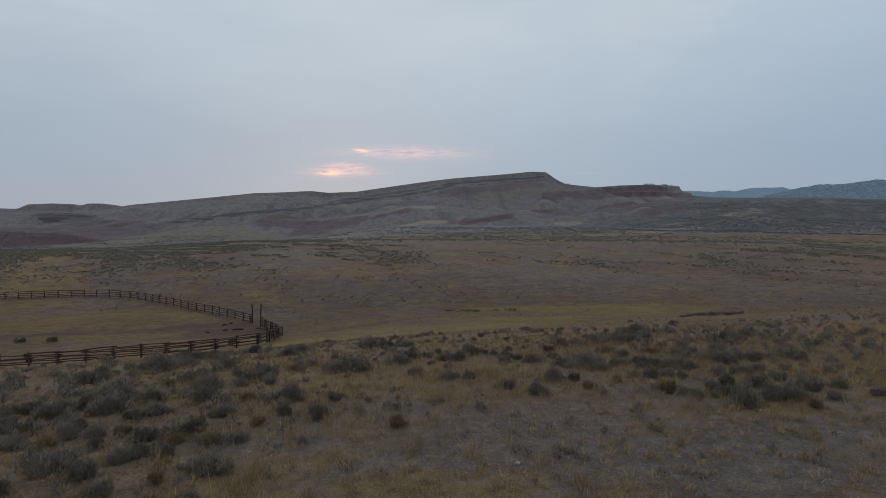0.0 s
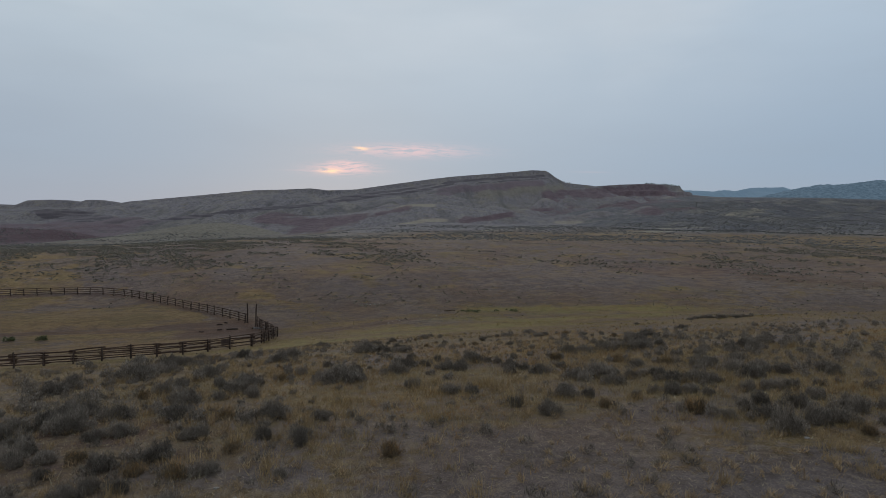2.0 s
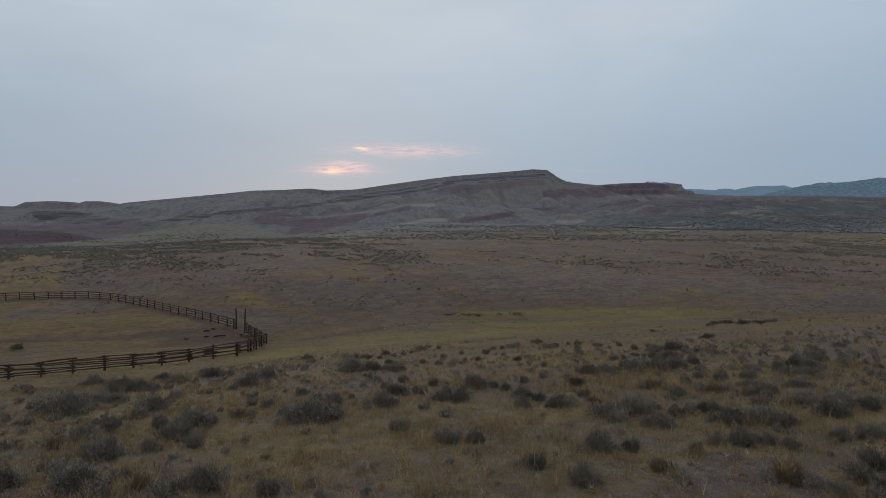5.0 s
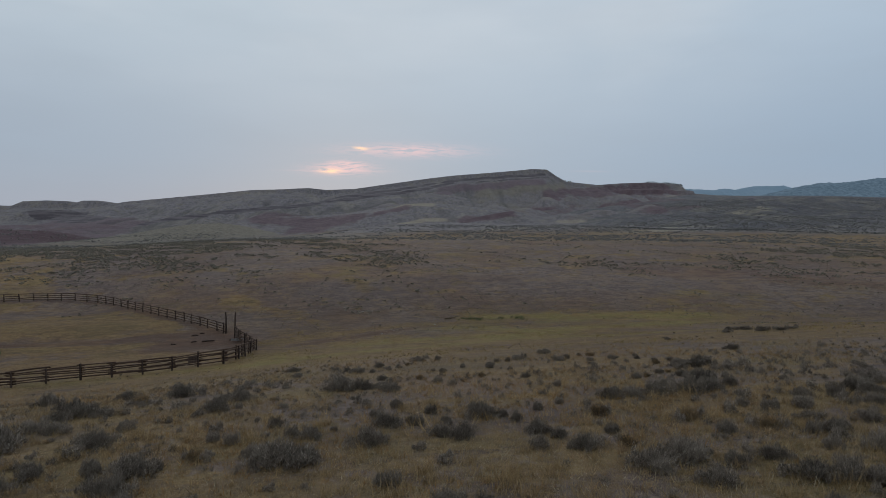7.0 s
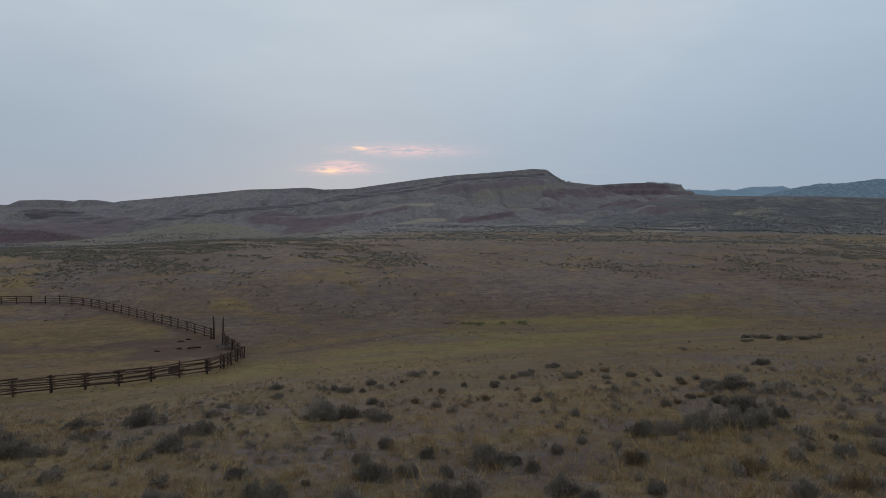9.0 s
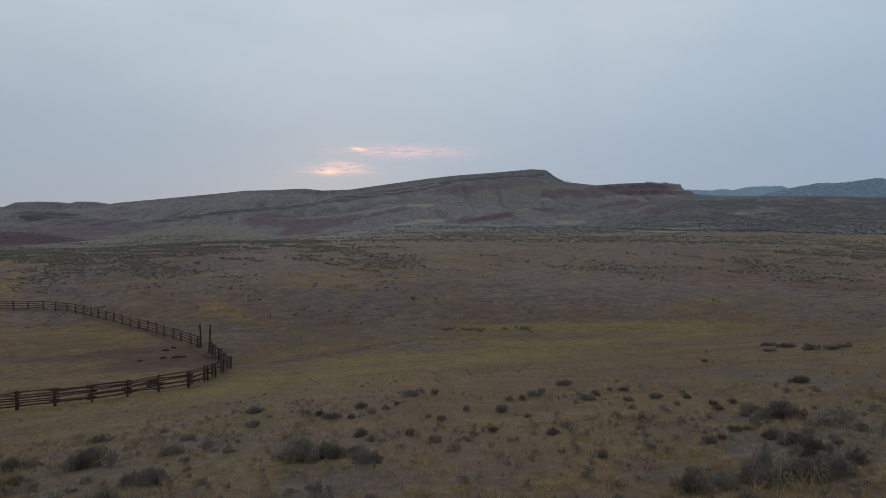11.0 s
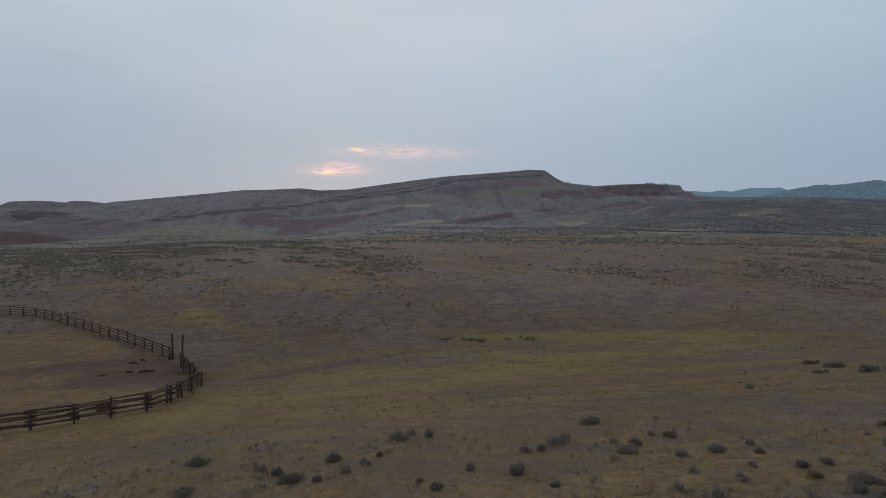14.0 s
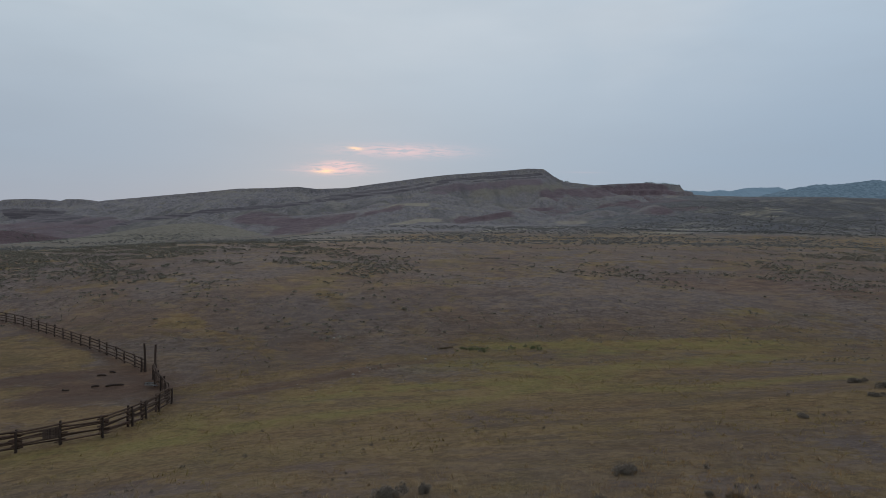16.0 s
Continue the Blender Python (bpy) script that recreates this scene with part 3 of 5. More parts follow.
# strips of the swale and the corral: course, half width, and what grows or lies there
STRIPS = [
    ([(-20, 59.6), (-16.4, 61.2), (-12.8, 62.9), (-8.8, 64.6), (-4.8, 65.6), (-0.6, 66.7), (5.6, 70.2), (11.5, 69.7), (16.7, 66.8), (30, 70)], 1.5, {"grass": 1.7, "green": 0.9}),
    ([(-11.9, 71.1), (-7.7, 73.2), (-2.6, 73.4), (2.2, 73.3), (12, 75)], 1.7, {"green": 0.9, "grass": 0.5}),
    ([(-3, 80.5), (1.6, 81.7), (6.3, 79.4), (10.3, 78.1), (15.2, 78.7), (20.4, 80), (30, 84)], 1.8, {"green": 1.5, "grass": 0.1}),
    ([(-18.6, 72.7), (-13.3, 76.6), (-7.9, 79.4), (-3.2, 82.6)], 1.1, {"dirt": 0.62, "grass": -0.5, "green": 0.1}),
    ([(-24, 74.5), (-19.6, 76.5), (-14.8, 79), (-10.1, 81.4), (-3.2, 84)], 0.9, {"grass": 1.5}),
    ([(3, 88.7), (12.6, 90.5), (23.4, 89.9), (34, 89.9)], 1.8, {"green": 1.0, "grass": 0.6}),
    ([(11, 85), (14.2, 87.2), (17, 86.5)], 1.4, {"green": 1.4, "grass": 0.3}),
    ([(34, 101.5), (39, 101.8), (46.4, 100.3)], 1.6, {"green": 0.5, "grass": 0.1}),
    ([(57, 110), (61, 108.7), (65.5, 106.8), (80, 104)], 4.0, {"green": 0.6, "dirt": 0.38}),
    ([(-64, 83.5), (-56, 83.7), (-50.1, 83.7), (-42.7, 86.6)], 2.8, {"grass": 1.4, "green": 0.1}),
    ([(-56, 73.5), (-51.6, 74.9), (-43.2, 75.3), (-37, 76.2)], 1.2, {"grass": 1.4, "green": 0.15}),
    ([(-46, 65), (-34, 69), (-27.5, 68.7)], 1.5, {"grass": 0.8}),
    ([(-62, 75), (-54.1, 76.6), (-48.6, 77.2), (-42.4, 78.5), (-38.3, 79.6), (-33.5, 80.2)], 0.8, {"dirt": 1.0, "grass": -0.8}),
    ([(-70, 96), (-64, 98.5), (-56, 96)], 2.6, {"lilac": 0.8, "grass": -0.5}),
    ([(-46, 48.5), (-37.3, 53.3), (-31.8, 55.7), (-28.5, 57.1), (-25.6, 58.9), (-21.6, 59.4), (-19, 61.6), (-18.4, 65)], 2.2, {"grass": 1.6, "green": 0.5}),
    ([(-36, 99.6), (-26, 94), (-20, 88)], 2.2, {"grass": 0.6}),
    ([(-33, 107), (-27, 103), (-15, 99), (-9, 105), (3.7, 108), (16, 107), (40, 107), (58, 112)], 4.0, {"lilac": 0.9, "grass": -0.3}),
    ([(1, 61.5), (12, 54), (18, 50)], 3.5, {"lilac": 0.8, "grass": -0.25}),
    ([(-14, 47.5), (-6, 52)], 2.5, {"lilac": 0.8, "grass": -0.25}),
    ([(-20, 56), (-10, 55), (0, 56), (8, 57), (20, 59), (34, 62)], 3.2, {"grass": 0.6, "green": 0.15}),
    ([(36, 121), (60, 116), (95, 118)], 11.0, {"dirt": 0.42}),
]


def bare_soil(x, y):
    return np.exp(-((x - 6) / 6.5) ** 2 - ((y - 10.5) / 4.5) ** 2) + 0.8 * np.exp(-((x + 3) / 2.6) ** 2 - ((y - 11) / 2.2) ** 2)


def near_course(x, y, course, width):
    """1 on a winding course, falling to 0 beside it."""
    best = np.full(np.shape(x), 1e9)
    for (ax, ay), (bx, by) in zip(course, course[1:]):
        t = np.clip(((x - ax) * (bx - ax) + (y - ay) * (by - ay)) / ((bx - ax) ** 2 + (by - ay) ** 2), 0, 1)
        best = np.minimum(best, np.hypot(x - ax - t * (bx - ax), y - ay - t * (by - ay)))
    return np.exp(-((best / width) ** 2))


def lay_of_land(x, y):
    """Height of the ground and its zones; the hills are worked out only where they stand."""
    far = y > 220
    if far.all() or not far.any():
        return land_part(x, y, bool(far.any()))
    z, zones = np.zeros_like(y), {n: np.zeros_like(y) for n in ZONES + COVERS + EARTHS}
    for mask, hills in ((far, True), (~far, False)):
        zp, zs = land_part(x[mask], y[mask], hills)
        z[mask] = zp
        for n in zones:
            zones[n][mask] = zs[n]
    return z, zones


def land_part(x, y, hills):
    """Height and zones of one part: red earth, grass, sagebrush, bare rock."""
    base = open_range(x, y)
    z = base.copy()
    zones = {n: np.zeros_like(z) for n in ZONES + COVERS + EARTHS}
    rill = rough2(x / 13, y / 60, 11, 4)
    fold = rough2(x / 42, y / 70, 12, 3)
    below = np.zeros_like(z)
    for name, (cx, cy, cz, face, rear) in (RIDGES.items() if hills else ()):
        cy = np.interp(cx, np.linspace(cx[0], cx[-1], len(cy)), cy) if len(cy) != len(cx) else cy
        yc, top = np.interp(x, cx, cy), np.interp(x, cx, cz)
        foot = np.minimum(base, top)
        run = np.minimum(face, yc - 235) if name == "right_slope" else face
        s = (yc - y) / run
        cut = s * (1 - np.clip(s, 0, 1)) * 4
        s = s + np.where(s > 0, cut * (0.22 * fold + 0.12 * rill), 0)
        front, behind = np.clip(s, 0, 1), np.clip((y - yc) / rear, 0, 1)
        if name == "hogback":
            fall = 0.06 * step(front, 0.0, 0.03) + 0.94 * front ** 0.85
        elif name == "butte":
            fall = 0.62 * step(front, 0.03, 0.14) + 0.38 * step(front, 0.10, 1.0)
        elif name == "red_mesa":
            fall = 0.12 * step(front, 0.0, 0.035) + 0.10 * step(front, 0.09, 0.12) + 0.07 * step(front, 0.2, 0.23) + 0.71 * front ** 0.8
        elif name == "right_slope":
            fall = front ** 0.9
        elif name == "left_hill":
            fall = 0.25 * step(front, 0, 0.06) + 0.75 * front
        else:
            fall = 1 - (1 - front) ** 1.6 * (1 + 0.6 * front)
        drop = np.where(y < yc, np.clip(fall, 0, 1), step(behind, 0, 1))
        taper = step(x, cx[0] - 5, cx[0] + 40) if name == "right_slope" else 1.0
        inside = (x > cx[0] - 30) & (x < cx[-1] + 30)
        h = np.where(inside, foot + (top - foot) * (1 - drop) * taper, -99)
        win = h > z
        weight = np.where(win, np.clip((h - base) / 2.0, 0, 1), 0)
        z = np.maximum(z, h)
        for n in zones:
            zones[n] = zones[n] * (1 - weight)
        f = np.where(y < yc, front, 0)
        below = np.where(win, f, below)
        if name == "hogback":
            zones["olive"] += weight * (0.35 + 0.25 * rough2(x / 60, y / 40, 64, 3)) * step(f, 0.45, 0.8)
            zones["sage"] += weight * 0.8
        elif name == "red_mesa":
            zones["red"] += weight * step(f, 0.03, 0.10) * (1 - step(f, 0.75, 0.95)) * 0.45
            zones["sage"] += weight * 0.8
        elif name == "butte":
            zones["sage"] += weight * 0.75
        elif name in ("red_mound", "red_apron", "red_spur", "red_hill"):
            strength = {"red_mound": 1.7, "red_apron": 0.5, "red_spur": 0.1, "red_hill": 0.2}[name]
            zones["red"] += weight * strength * (1 - step(f, 0.93, 1.0)) * (1 if name != "red_hill" else step(f, 0.05, 0.14) * (1 - step(f, 0.6, 0.8)) * step(-x, 50, 88) + 0.06)
            zones["sage"] += weight * 0.7
        elif name == "green_hill":
            zones["sage"] += weight * 0.8
            zones["olive"] += weight * 1.0
        elif name == "right_slope":
            zones["sage"] += weight * 1.0
        else:
            zones["sage"] += weight * 0.8
    for cx, cy, top, radius in (CONES if hills else ()):
        d = np.hypot(x - cx, (y - cy) * 0.8) / radius
        h = base + (top - base) * (1.08 * np.exp(-0.9 * d ** 1.7) - 0.08) * (1 + 0.16 * rill * np.clip(d, 0, 1))
        win = h > z
        weight = np.where(win, np.clip((h - z) / 1.5, 0, 1), 0)
        z = np.maximum(z, h)
        zones["red"] = zones["red"] * (1 - 0.6 * weight) + weight * (0.35 if cy > 450 else 0.2) * step(d + 0.3 * fold, 0.2, 0.7)
        zones["sage"] = zones["sage"] * (1 - weight) + weight * 0.7
        zones["pale"] += 0.45 * weight * (1 - step(d, 0.1, 0.75))
    # rills cut into the slopes, then the beds that crop out
    hill = np.clip((z - base) / 9, 0, 1) * step(y, 270, 330) * step(below, 0.06, 0.35)
    bend = 9 * rough2(x / 70, y / 90, 71, 2)
    gully = (1 - np.abs(rough2((x + bend) / 30, y / 110, 72, 3))) ** 9 + 0.6 * (1 - np.abs(rough2((x - bend) / 13, y / 60, 73, 2))) ** 9
    z = z - 1.5 * hill * gully
    zones["gully_tone"] += hill * gully
    wave = rough2(x / 22, y / 30, 74, 3)
    bare_z = z.copy()
    for kind, course, half, deep, amount, ledge in (STRATA if hills else ()):
        cx, cy, cz = (np.array(v) for v in zip(*course))
        order = np.argsort(cx)
        cx, cy, cz = cx[order], cy[order], cz[order]
        yc, zc = np.interp(x, cx, cy), np.interp(x, cx, cz)
        ends = step(x, cx[0] - 6, cx[0] + 5) * (1 - step(x, cx[-1] - 5, cx[-1] + 6))
        d = (bare_z - zc) / half + 0.9 * wave
        w = ends * np.exp(-d ** 4) * np.exp(-((y - yc) / deep) ** 4)
        zones[kind] = zones[kind] + amount * w
        z = z + ledge * ends * d * np.exp(-d * d) * np.exp(-((y - yc) / deep) ** 4) * (1 + 0.5 * wave)
    for course, width, amount in OPENINGS:
        zones["pale"] += amount * near_course(x + 6 * wave, y + 5 * rough2(x / 12, y / 12, 75, 2), course, width)
    # open range: dry grass, the greener swale, sagebrush flats past the crest
    plain_w = np.clip(1 - (z - base) / 1.5, 0, 1)
    wob = 4 * rough2(x / 30, y / 30, 21) + 1.5 * rough2(x / 7, y / 7, 22)
    swale = np.exp(-((y - 70 - 0.45 * np.clip(x, -22, 30) + wob) / 7) ** 2) * step(x, -30, -14) * (1 - 0.5 * step(x, 30, 60))
    meadow = np.exp(-((x - 20) / 20) ** 2 - ((y - 89 + 0.5 * wob) / 5.5) ** 2) + 0.2 * np.exp(-((x - 45) / 18) ** 2 - ((y - 98 + wob) / 5) ** 2)
    edge = 57 + 0.53 * np.minimum(x + 22, 0) + 0.12 * np.maximum(x + 22, 0)
    verge = np.exp(-((y - edge + 0.5 * wob) / 4.5) ** 2) * (1 - step(x, -6, 22))
    near = 0.58 * (1 - step(y, 30, 60)) + (0.48 - 0.30 * step(x, 0, 14) * (1 - step(y, 44, 50))) * step(y, 30, 50) * (1 - step(y, 66, 92))
    slope = 0.20 * step(y, 85, 110) + 0.24 * rough2(x / 26, y / 8, 27, 4)
    inside = step(-x, 24, 30) * step(y + 0.5 * x, 42, 46) * (1 - step(y + 0.78 * x, 52, 60))
    corral = inside * (0.42 + 0.55 * np.exp(-((y - 86 - 0.2 * (x + 50)) / 5) ** 2) + 0.45 * np.exp(-((y - 69 - 0.5 * (x + 40)) / 3.5) ** 2) + 0.3 * rough2(x / 16, y / 3, 28, 3))
    gate = np.exp(-((x + 31) / 8) ** 2 - ((y - 76) / 5) ** 2)
    near = near * (1 - inside) - 0.3 * bare_soil(x, y)
    zones["lilac"] += 0.8 * bare_soil(x, y) + 0.45 * step(y, 14, 22) * (1 - step(y, 52, 66)) * step(x, -8, 10) * (1 - inside)
    worn = near_course(x, y, FENCE_LINE, 1.2)
    zones["dirt"] += 0.5 * worn + 0.8 * gate + 0.42 * np.exp(-((x + 9) / 6) ** 2 - ((y - 15) / 6) ** 2) + 0.14 * inside * step(rough2(x / 18, y / 3, 29, 3), 0.05, 0.4)
    xw, yw = x + 2.0 * rough2(x / 9, y / 5, 61, 3), y + 0.9 * rough2(x / 8, y / 4, 62, 4)
    extra = np.zeros_like(z)
    for course, width, gain in STRIPS:
        w = near_course(xw, yw, course, width)
        extra = extra + w * gain.get("grass", 0.0)
        for n in ("green", "dirt", "lilac"):
            zones[n] += w * gain.get(n, 0.0)
    zones["green"] += (0.30 * swale + 0.45 * meadow) * np.clip(0.6 + 1.1 * rough2(x / 9, y / 3, 63, 3), 0, 1.3)
    zones["grass"] += plain_w * np.clip(near + slope + 0.4 * swale + 0.5 * meadow + 0.4 * verge + corral + extra - 0.5 * gate - 0.5 * worn, 0, 2.0)
    sagey = step(y + 0.12 * np.abs(x - 30) + 12 * rough2(x / 40, y / 40, 23), 160, 190)
    left = step(-x, 10, 60) * step(y + 12 * rough2(x / 30, y / 30, 24), 118, 140)
    zones["sage"] += plain_w * np.clip(0.3 * sagey + 0.3 * left, 0, 1)
    zones["grass"] += plain_w * 0.4 * sagey
    zones["olive"] += plain_w * 0.8 * sagey
    return z, zones


def height(x, y):
    return lay_of_land(np.atleast_1d(np.asarray(x, float)), np.atleast_1d(np.asarray(y, float)))[0]


def build_ground():
    ys = np.concatenate([np.arange(-160, 0, 4.0), np.arange(0, 170, 0.6), np.arange(170, 420, 1.3), np.arange(420, 1000, 2.2), np.geomspace(1000, 4800, 40)])
    cols = 620
    u = np.linspace(-1, 1, cols)
    half = np.interp(ys, [-160, 0, 60, 1000, 4800], [160, 60, 95, 1150, 4900])
    x = half[:, None] * u[None, :]
    y = np.repeat(ys[:, None], cols, 1)
    z, zones = lay_of_land(x, y)
    r = len(ys)
    i = np.arange(r * cols).reshape(r, cols)
    faces = np.stack([i[:-1, :-1], i[:-1, 1:], i[1:, 1:], i[1:, :-1]], -1).reshape(-1, 4)
    me = smooth(mesh_from("ground", np.stack([x, y, z], -1).reshape(-1, 3), faces))
    att = me.attributes.new("zone", "FLOAT_COLOR", "POINT")
    att.data.foreach_set("color", np.stack([zones[n] for n in ZONES], -1).astype(np.float32).ravel())
    att = me.attributes.new("cover", "FLOAT_COLOR", "POINT")
    att.data.foreach_set("color", np.stack([zones[n] for n in COVERS], -1).astype(np.float32).ravel())
    att = me.attributes.new("earth", "FLOAT_COLOR", "POINT")
    att.data.foreach_set("color", np.stack([zones[n] for n in EARTHS], -1).astype(np.float32).ravel())
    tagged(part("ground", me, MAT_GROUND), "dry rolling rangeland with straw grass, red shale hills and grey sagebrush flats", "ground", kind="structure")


build_ground()


def far_ridge(name, xs, zs, y, depth, material, label, seed):
    """A ridge on the horizon, a solid sloping form."""
    x = np.linspace(xs[0], xs[-1], 620)
    top = np.interp(x, xs, zs) + 2.5 * rough2(x / 18, x * 0, seed, 4) + 2.2 * np.maximum(rough2(x / 7, x * 0, seed + 3, 3), 0)
    rows = np.linspace(0, 1, 24)
    gx = np.repeat(x[None], len(rows), 0)
    gy = y - depth * rows[:, None] + 60 * rough2(gx / 90, rows[:, None] * 3, seed + 1) * rows[:, None]
    gz = top[None] - (top[None] + 20) * rows[:, None] ** 0.85
    i = np.arange(gx.size).reshape(gx.shape)
    faces = np.stack([i[:-1, :-1], i[:-1, 1:], i[1:, 1:], i[1:, :-1]], -1).reshape(-1, 4)[:, ::-1]
    n = len(x)
    verts = np.concatenate([np.stack([gx, gy, gz], -1).reshape(-1, 3), np.stack([x, x * 0 + y + depth, x * 0 - 20], -1)])
    rear = np.stack([np.arange(n - 1), np.arange(1, n), gx.size + np.arange(1, n), gx.size + np.arange(n - 1)], -1)
    me = mesh_from(name, verts, np.concatenate([faces, rear]))
    tagged(part(name, smooth(me), material), label, "hills", kind="structure")


# haze on these two forms comes only from their bluish colour
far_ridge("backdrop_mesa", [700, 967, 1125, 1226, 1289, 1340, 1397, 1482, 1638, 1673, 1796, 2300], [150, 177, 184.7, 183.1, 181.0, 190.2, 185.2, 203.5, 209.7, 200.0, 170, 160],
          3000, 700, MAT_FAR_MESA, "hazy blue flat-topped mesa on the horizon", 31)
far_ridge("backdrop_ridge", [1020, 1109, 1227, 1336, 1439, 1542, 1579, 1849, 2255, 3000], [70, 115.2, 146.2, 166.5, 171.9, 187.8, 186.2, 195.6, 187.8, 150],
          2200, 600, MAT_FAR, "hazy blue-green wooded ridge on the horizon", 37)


# ---- fences of the corral ----
RNG = np.random.default_rng(7)


def log_mesh(seed, sides=8, rings=5):
    """A unit log along z: tapered, slightly bent, with uneven ends."""
    r = np.random.default_rng(seed)
    verts, faces = [], []
    bend = r.uniform(-0.6, 0.6, 2)
    for k in range(rings):
        t = k / (rings - 1)
        rad = (1.0 - 0.18 * t) * (1 + 0.06 * r.uniform(-1, 1))
        for s in range(sides):
            a = 2 * math.pi * s / sides
            q = rad * (1 + 0.10 * r.uniform(-1, 1))
            verts.append((q * math.cos(a) + bend[0] * math.sin(math.pi * t), q * math.sin(a) + bend[1] * math.sin(math.pi * t), t + (0.012 * r.uniform(-1, 1) if k in (0, rings - 1) else 0)))
    for k in range(rings - 1):
        for s in range(sides):
            a, b = k * sides + s, k * sides + (s + 1) % sides
            faces.append((a, b, b + sides, a + sides))
    me = bpy.data.meshes.new("log")
    me.from_pydata(verts, [], faces + [tuple(range(sides))[::-1], tuple(range((rings - 1) * sides, rings * sides))])
    return me


def logs_of(material, count, seed):
    made = []
    for k in range(count):
        me = log_mesh(seed + k)
        me.materials.append(material)
        made.append(me)
    return made


RAIL_LOGS = logs_of(MAT_RAIL, 6, 50)
POST_LOGS = logs_of(MAT_POST, 6, 80)
TALL_LOGS = logs_of(MAT_TALL, 2, 95)


def lay_log(name, meshes, a, b, radius, parent, label=""):
    """One log from a to b, in the thing's own space."""
    a, b = Vector(a), Vector(b)
    d = b - a
    ob = part(name, meshes[int(RNG.integers(len(meshes)))], None, parent, label)
    turn = d.to_track_quat("Z", "Y")
    ob.matrix_basis = Matrix.LocRotScale(a, turn, (radius, radius, d.length))
    return ob


def build_fence(label, posts, heights, rails, post_r, rail_r, double, lean=()):
    """A post-and-rail fence over the given stations."""
    zs = height([p[0] for p in posts], [p[1] for p in posts])
    base = Vector((posts[0][0], posts[0][1], zs[0]))
    fence = tagged(new("fence"), label, "fence", "corral fences")
    fence.location = base
    pts = [Vector((p[0], p[1], z)) - base for p, z in zip(posts, zs)]
    for k, p in enumerate(pts):
        nxt, prv = pts[min(k + 1, len(pts) - 1)], pts[max(k - 1, 0)]
        along = (nxt - prv).normalized()
        side = Vector((-along.y, along.x, 0)).normalized()
        h = heights * RNG.uniform(0.95, 1.07)
        tilt = Vector((RNG.uniform(-0.04, 0.04), RNG.uniform(-0.04, 0.04), 0))
        if k in dict(lean):
            tilt = tilt + side * dict(lean)[k]
        for q in ((-1, 1) if double else (0,)):
            off = side * (q * (post_r + rail_r)) + along * RNG.uniform(-0.03, 0.03)
            lay_log("post", POST_LOGS, p + off - Vector((0, 0, 0.3)), p + off + tilt + Vector((0, 0, h * RNG.uniform(0.96, 1.03))), post_r, fence)
    for k in range(len(pts) - 1):
        a, b = pts[k], pts[k + 1]
        along = (b - a).normalized()
        side = Vector((-along.y, along.x, 0)).normalized()
        for j in range(rails):
            z0 = heights * (0.20 + 0.74 * j / (rails - 1))
            up = (0.05 if (k + j) % 2 else -0.03) if double else 0.0
            over = RNG.uniform(0.18, 0.42) if double else 0.08
            da, db = RNG.uniform(-0.085, 0.085, 2) if double else RNG.uniform(-0.05, 0.05, 2)
            shift = side * (0.0 if double else (post_r + rail_r) * 0.9)
            lay_log("rail", RAIL_LOGS, a - along * over + shift + Vector((0, 0, z0 + da + up)), b + along * over + shift + Vector((0, 0, z0 + db + up)),
                    rail_r * RNG.uniform(0.85, 1.2), fence)
    return fence, base


NEAR_POSTS = [(-27.7, 78.2), (-26.4, 76.2), (-25.0, 74.4), (-23.75, 72.7), (-22.6, 70.8), (-22.3, 68.5), (-22.07, 66.3), (-22.0, 64.4), (-22.4, 62.0), (-24.4, 61.05), (-26.4, 59.95),
              (-28.34, 58.55), (-30.42, 57.35), (-32.5, 56.25), (-34.8, 55.2), (-36.6, 53.6), (-39.0, 53.0), (-41.0, 51.8), (-43.1, 50.7), (-45.2, 49.6), (-47.3, 48.5), (-49.4, 47.4)]
near_fence, near_base = build_fence("dark weathered stacked-rail corral fence with paired posts", NEAR_POSTS, 1.36, 6, 0.075, 0.060, True, lean=((4, 0.12), (6, -0.12)))


def back_line():
    """Stations of the far fence, an even 2.38 m apart along a soft bend."""
    path = FENCE_LINE
    out, carry = [], 0.0
    for (ax, ay), (bx, by) in zip(path, path[1:]):
        n = math.hypot(bx - ax, by - ay)
        d = carry
        while d < n:
            out.append((ax + (bx - ax) * d / n, ay + (by - ay) * d / n))
            d += 2.38
        carry = d - n
    return out


far_fence, far_base = build_fence("brown weathered post-and-rail corral fence along the far side", back_line(), 1.36, 4, 0.09, 0.055, False)


def gate_post(x, y, h, lean, braced):
    z = float(height(x, y)[0])
    ob = tagged(new("gate_post"), "tall dark round gate post of the corral", "post", "gate posts")
    ob.location = (x, y, z)
    lay_log("shaft", TALL_LOGS, (0, 0, -0.4), (lean, 0, h), 0.115, ob)
    if braced:
        lay_log("brace", POST_LOGS, (-0.40, 0.05, -0.2), (-0.36, 0.05, 1.4), 0.09, ob)
    return ob


gate_post(-28.14, 79.33, 2.95, 0.02, False)
gate_post(-29.88, 80.6, 2.75, -0.03, True)


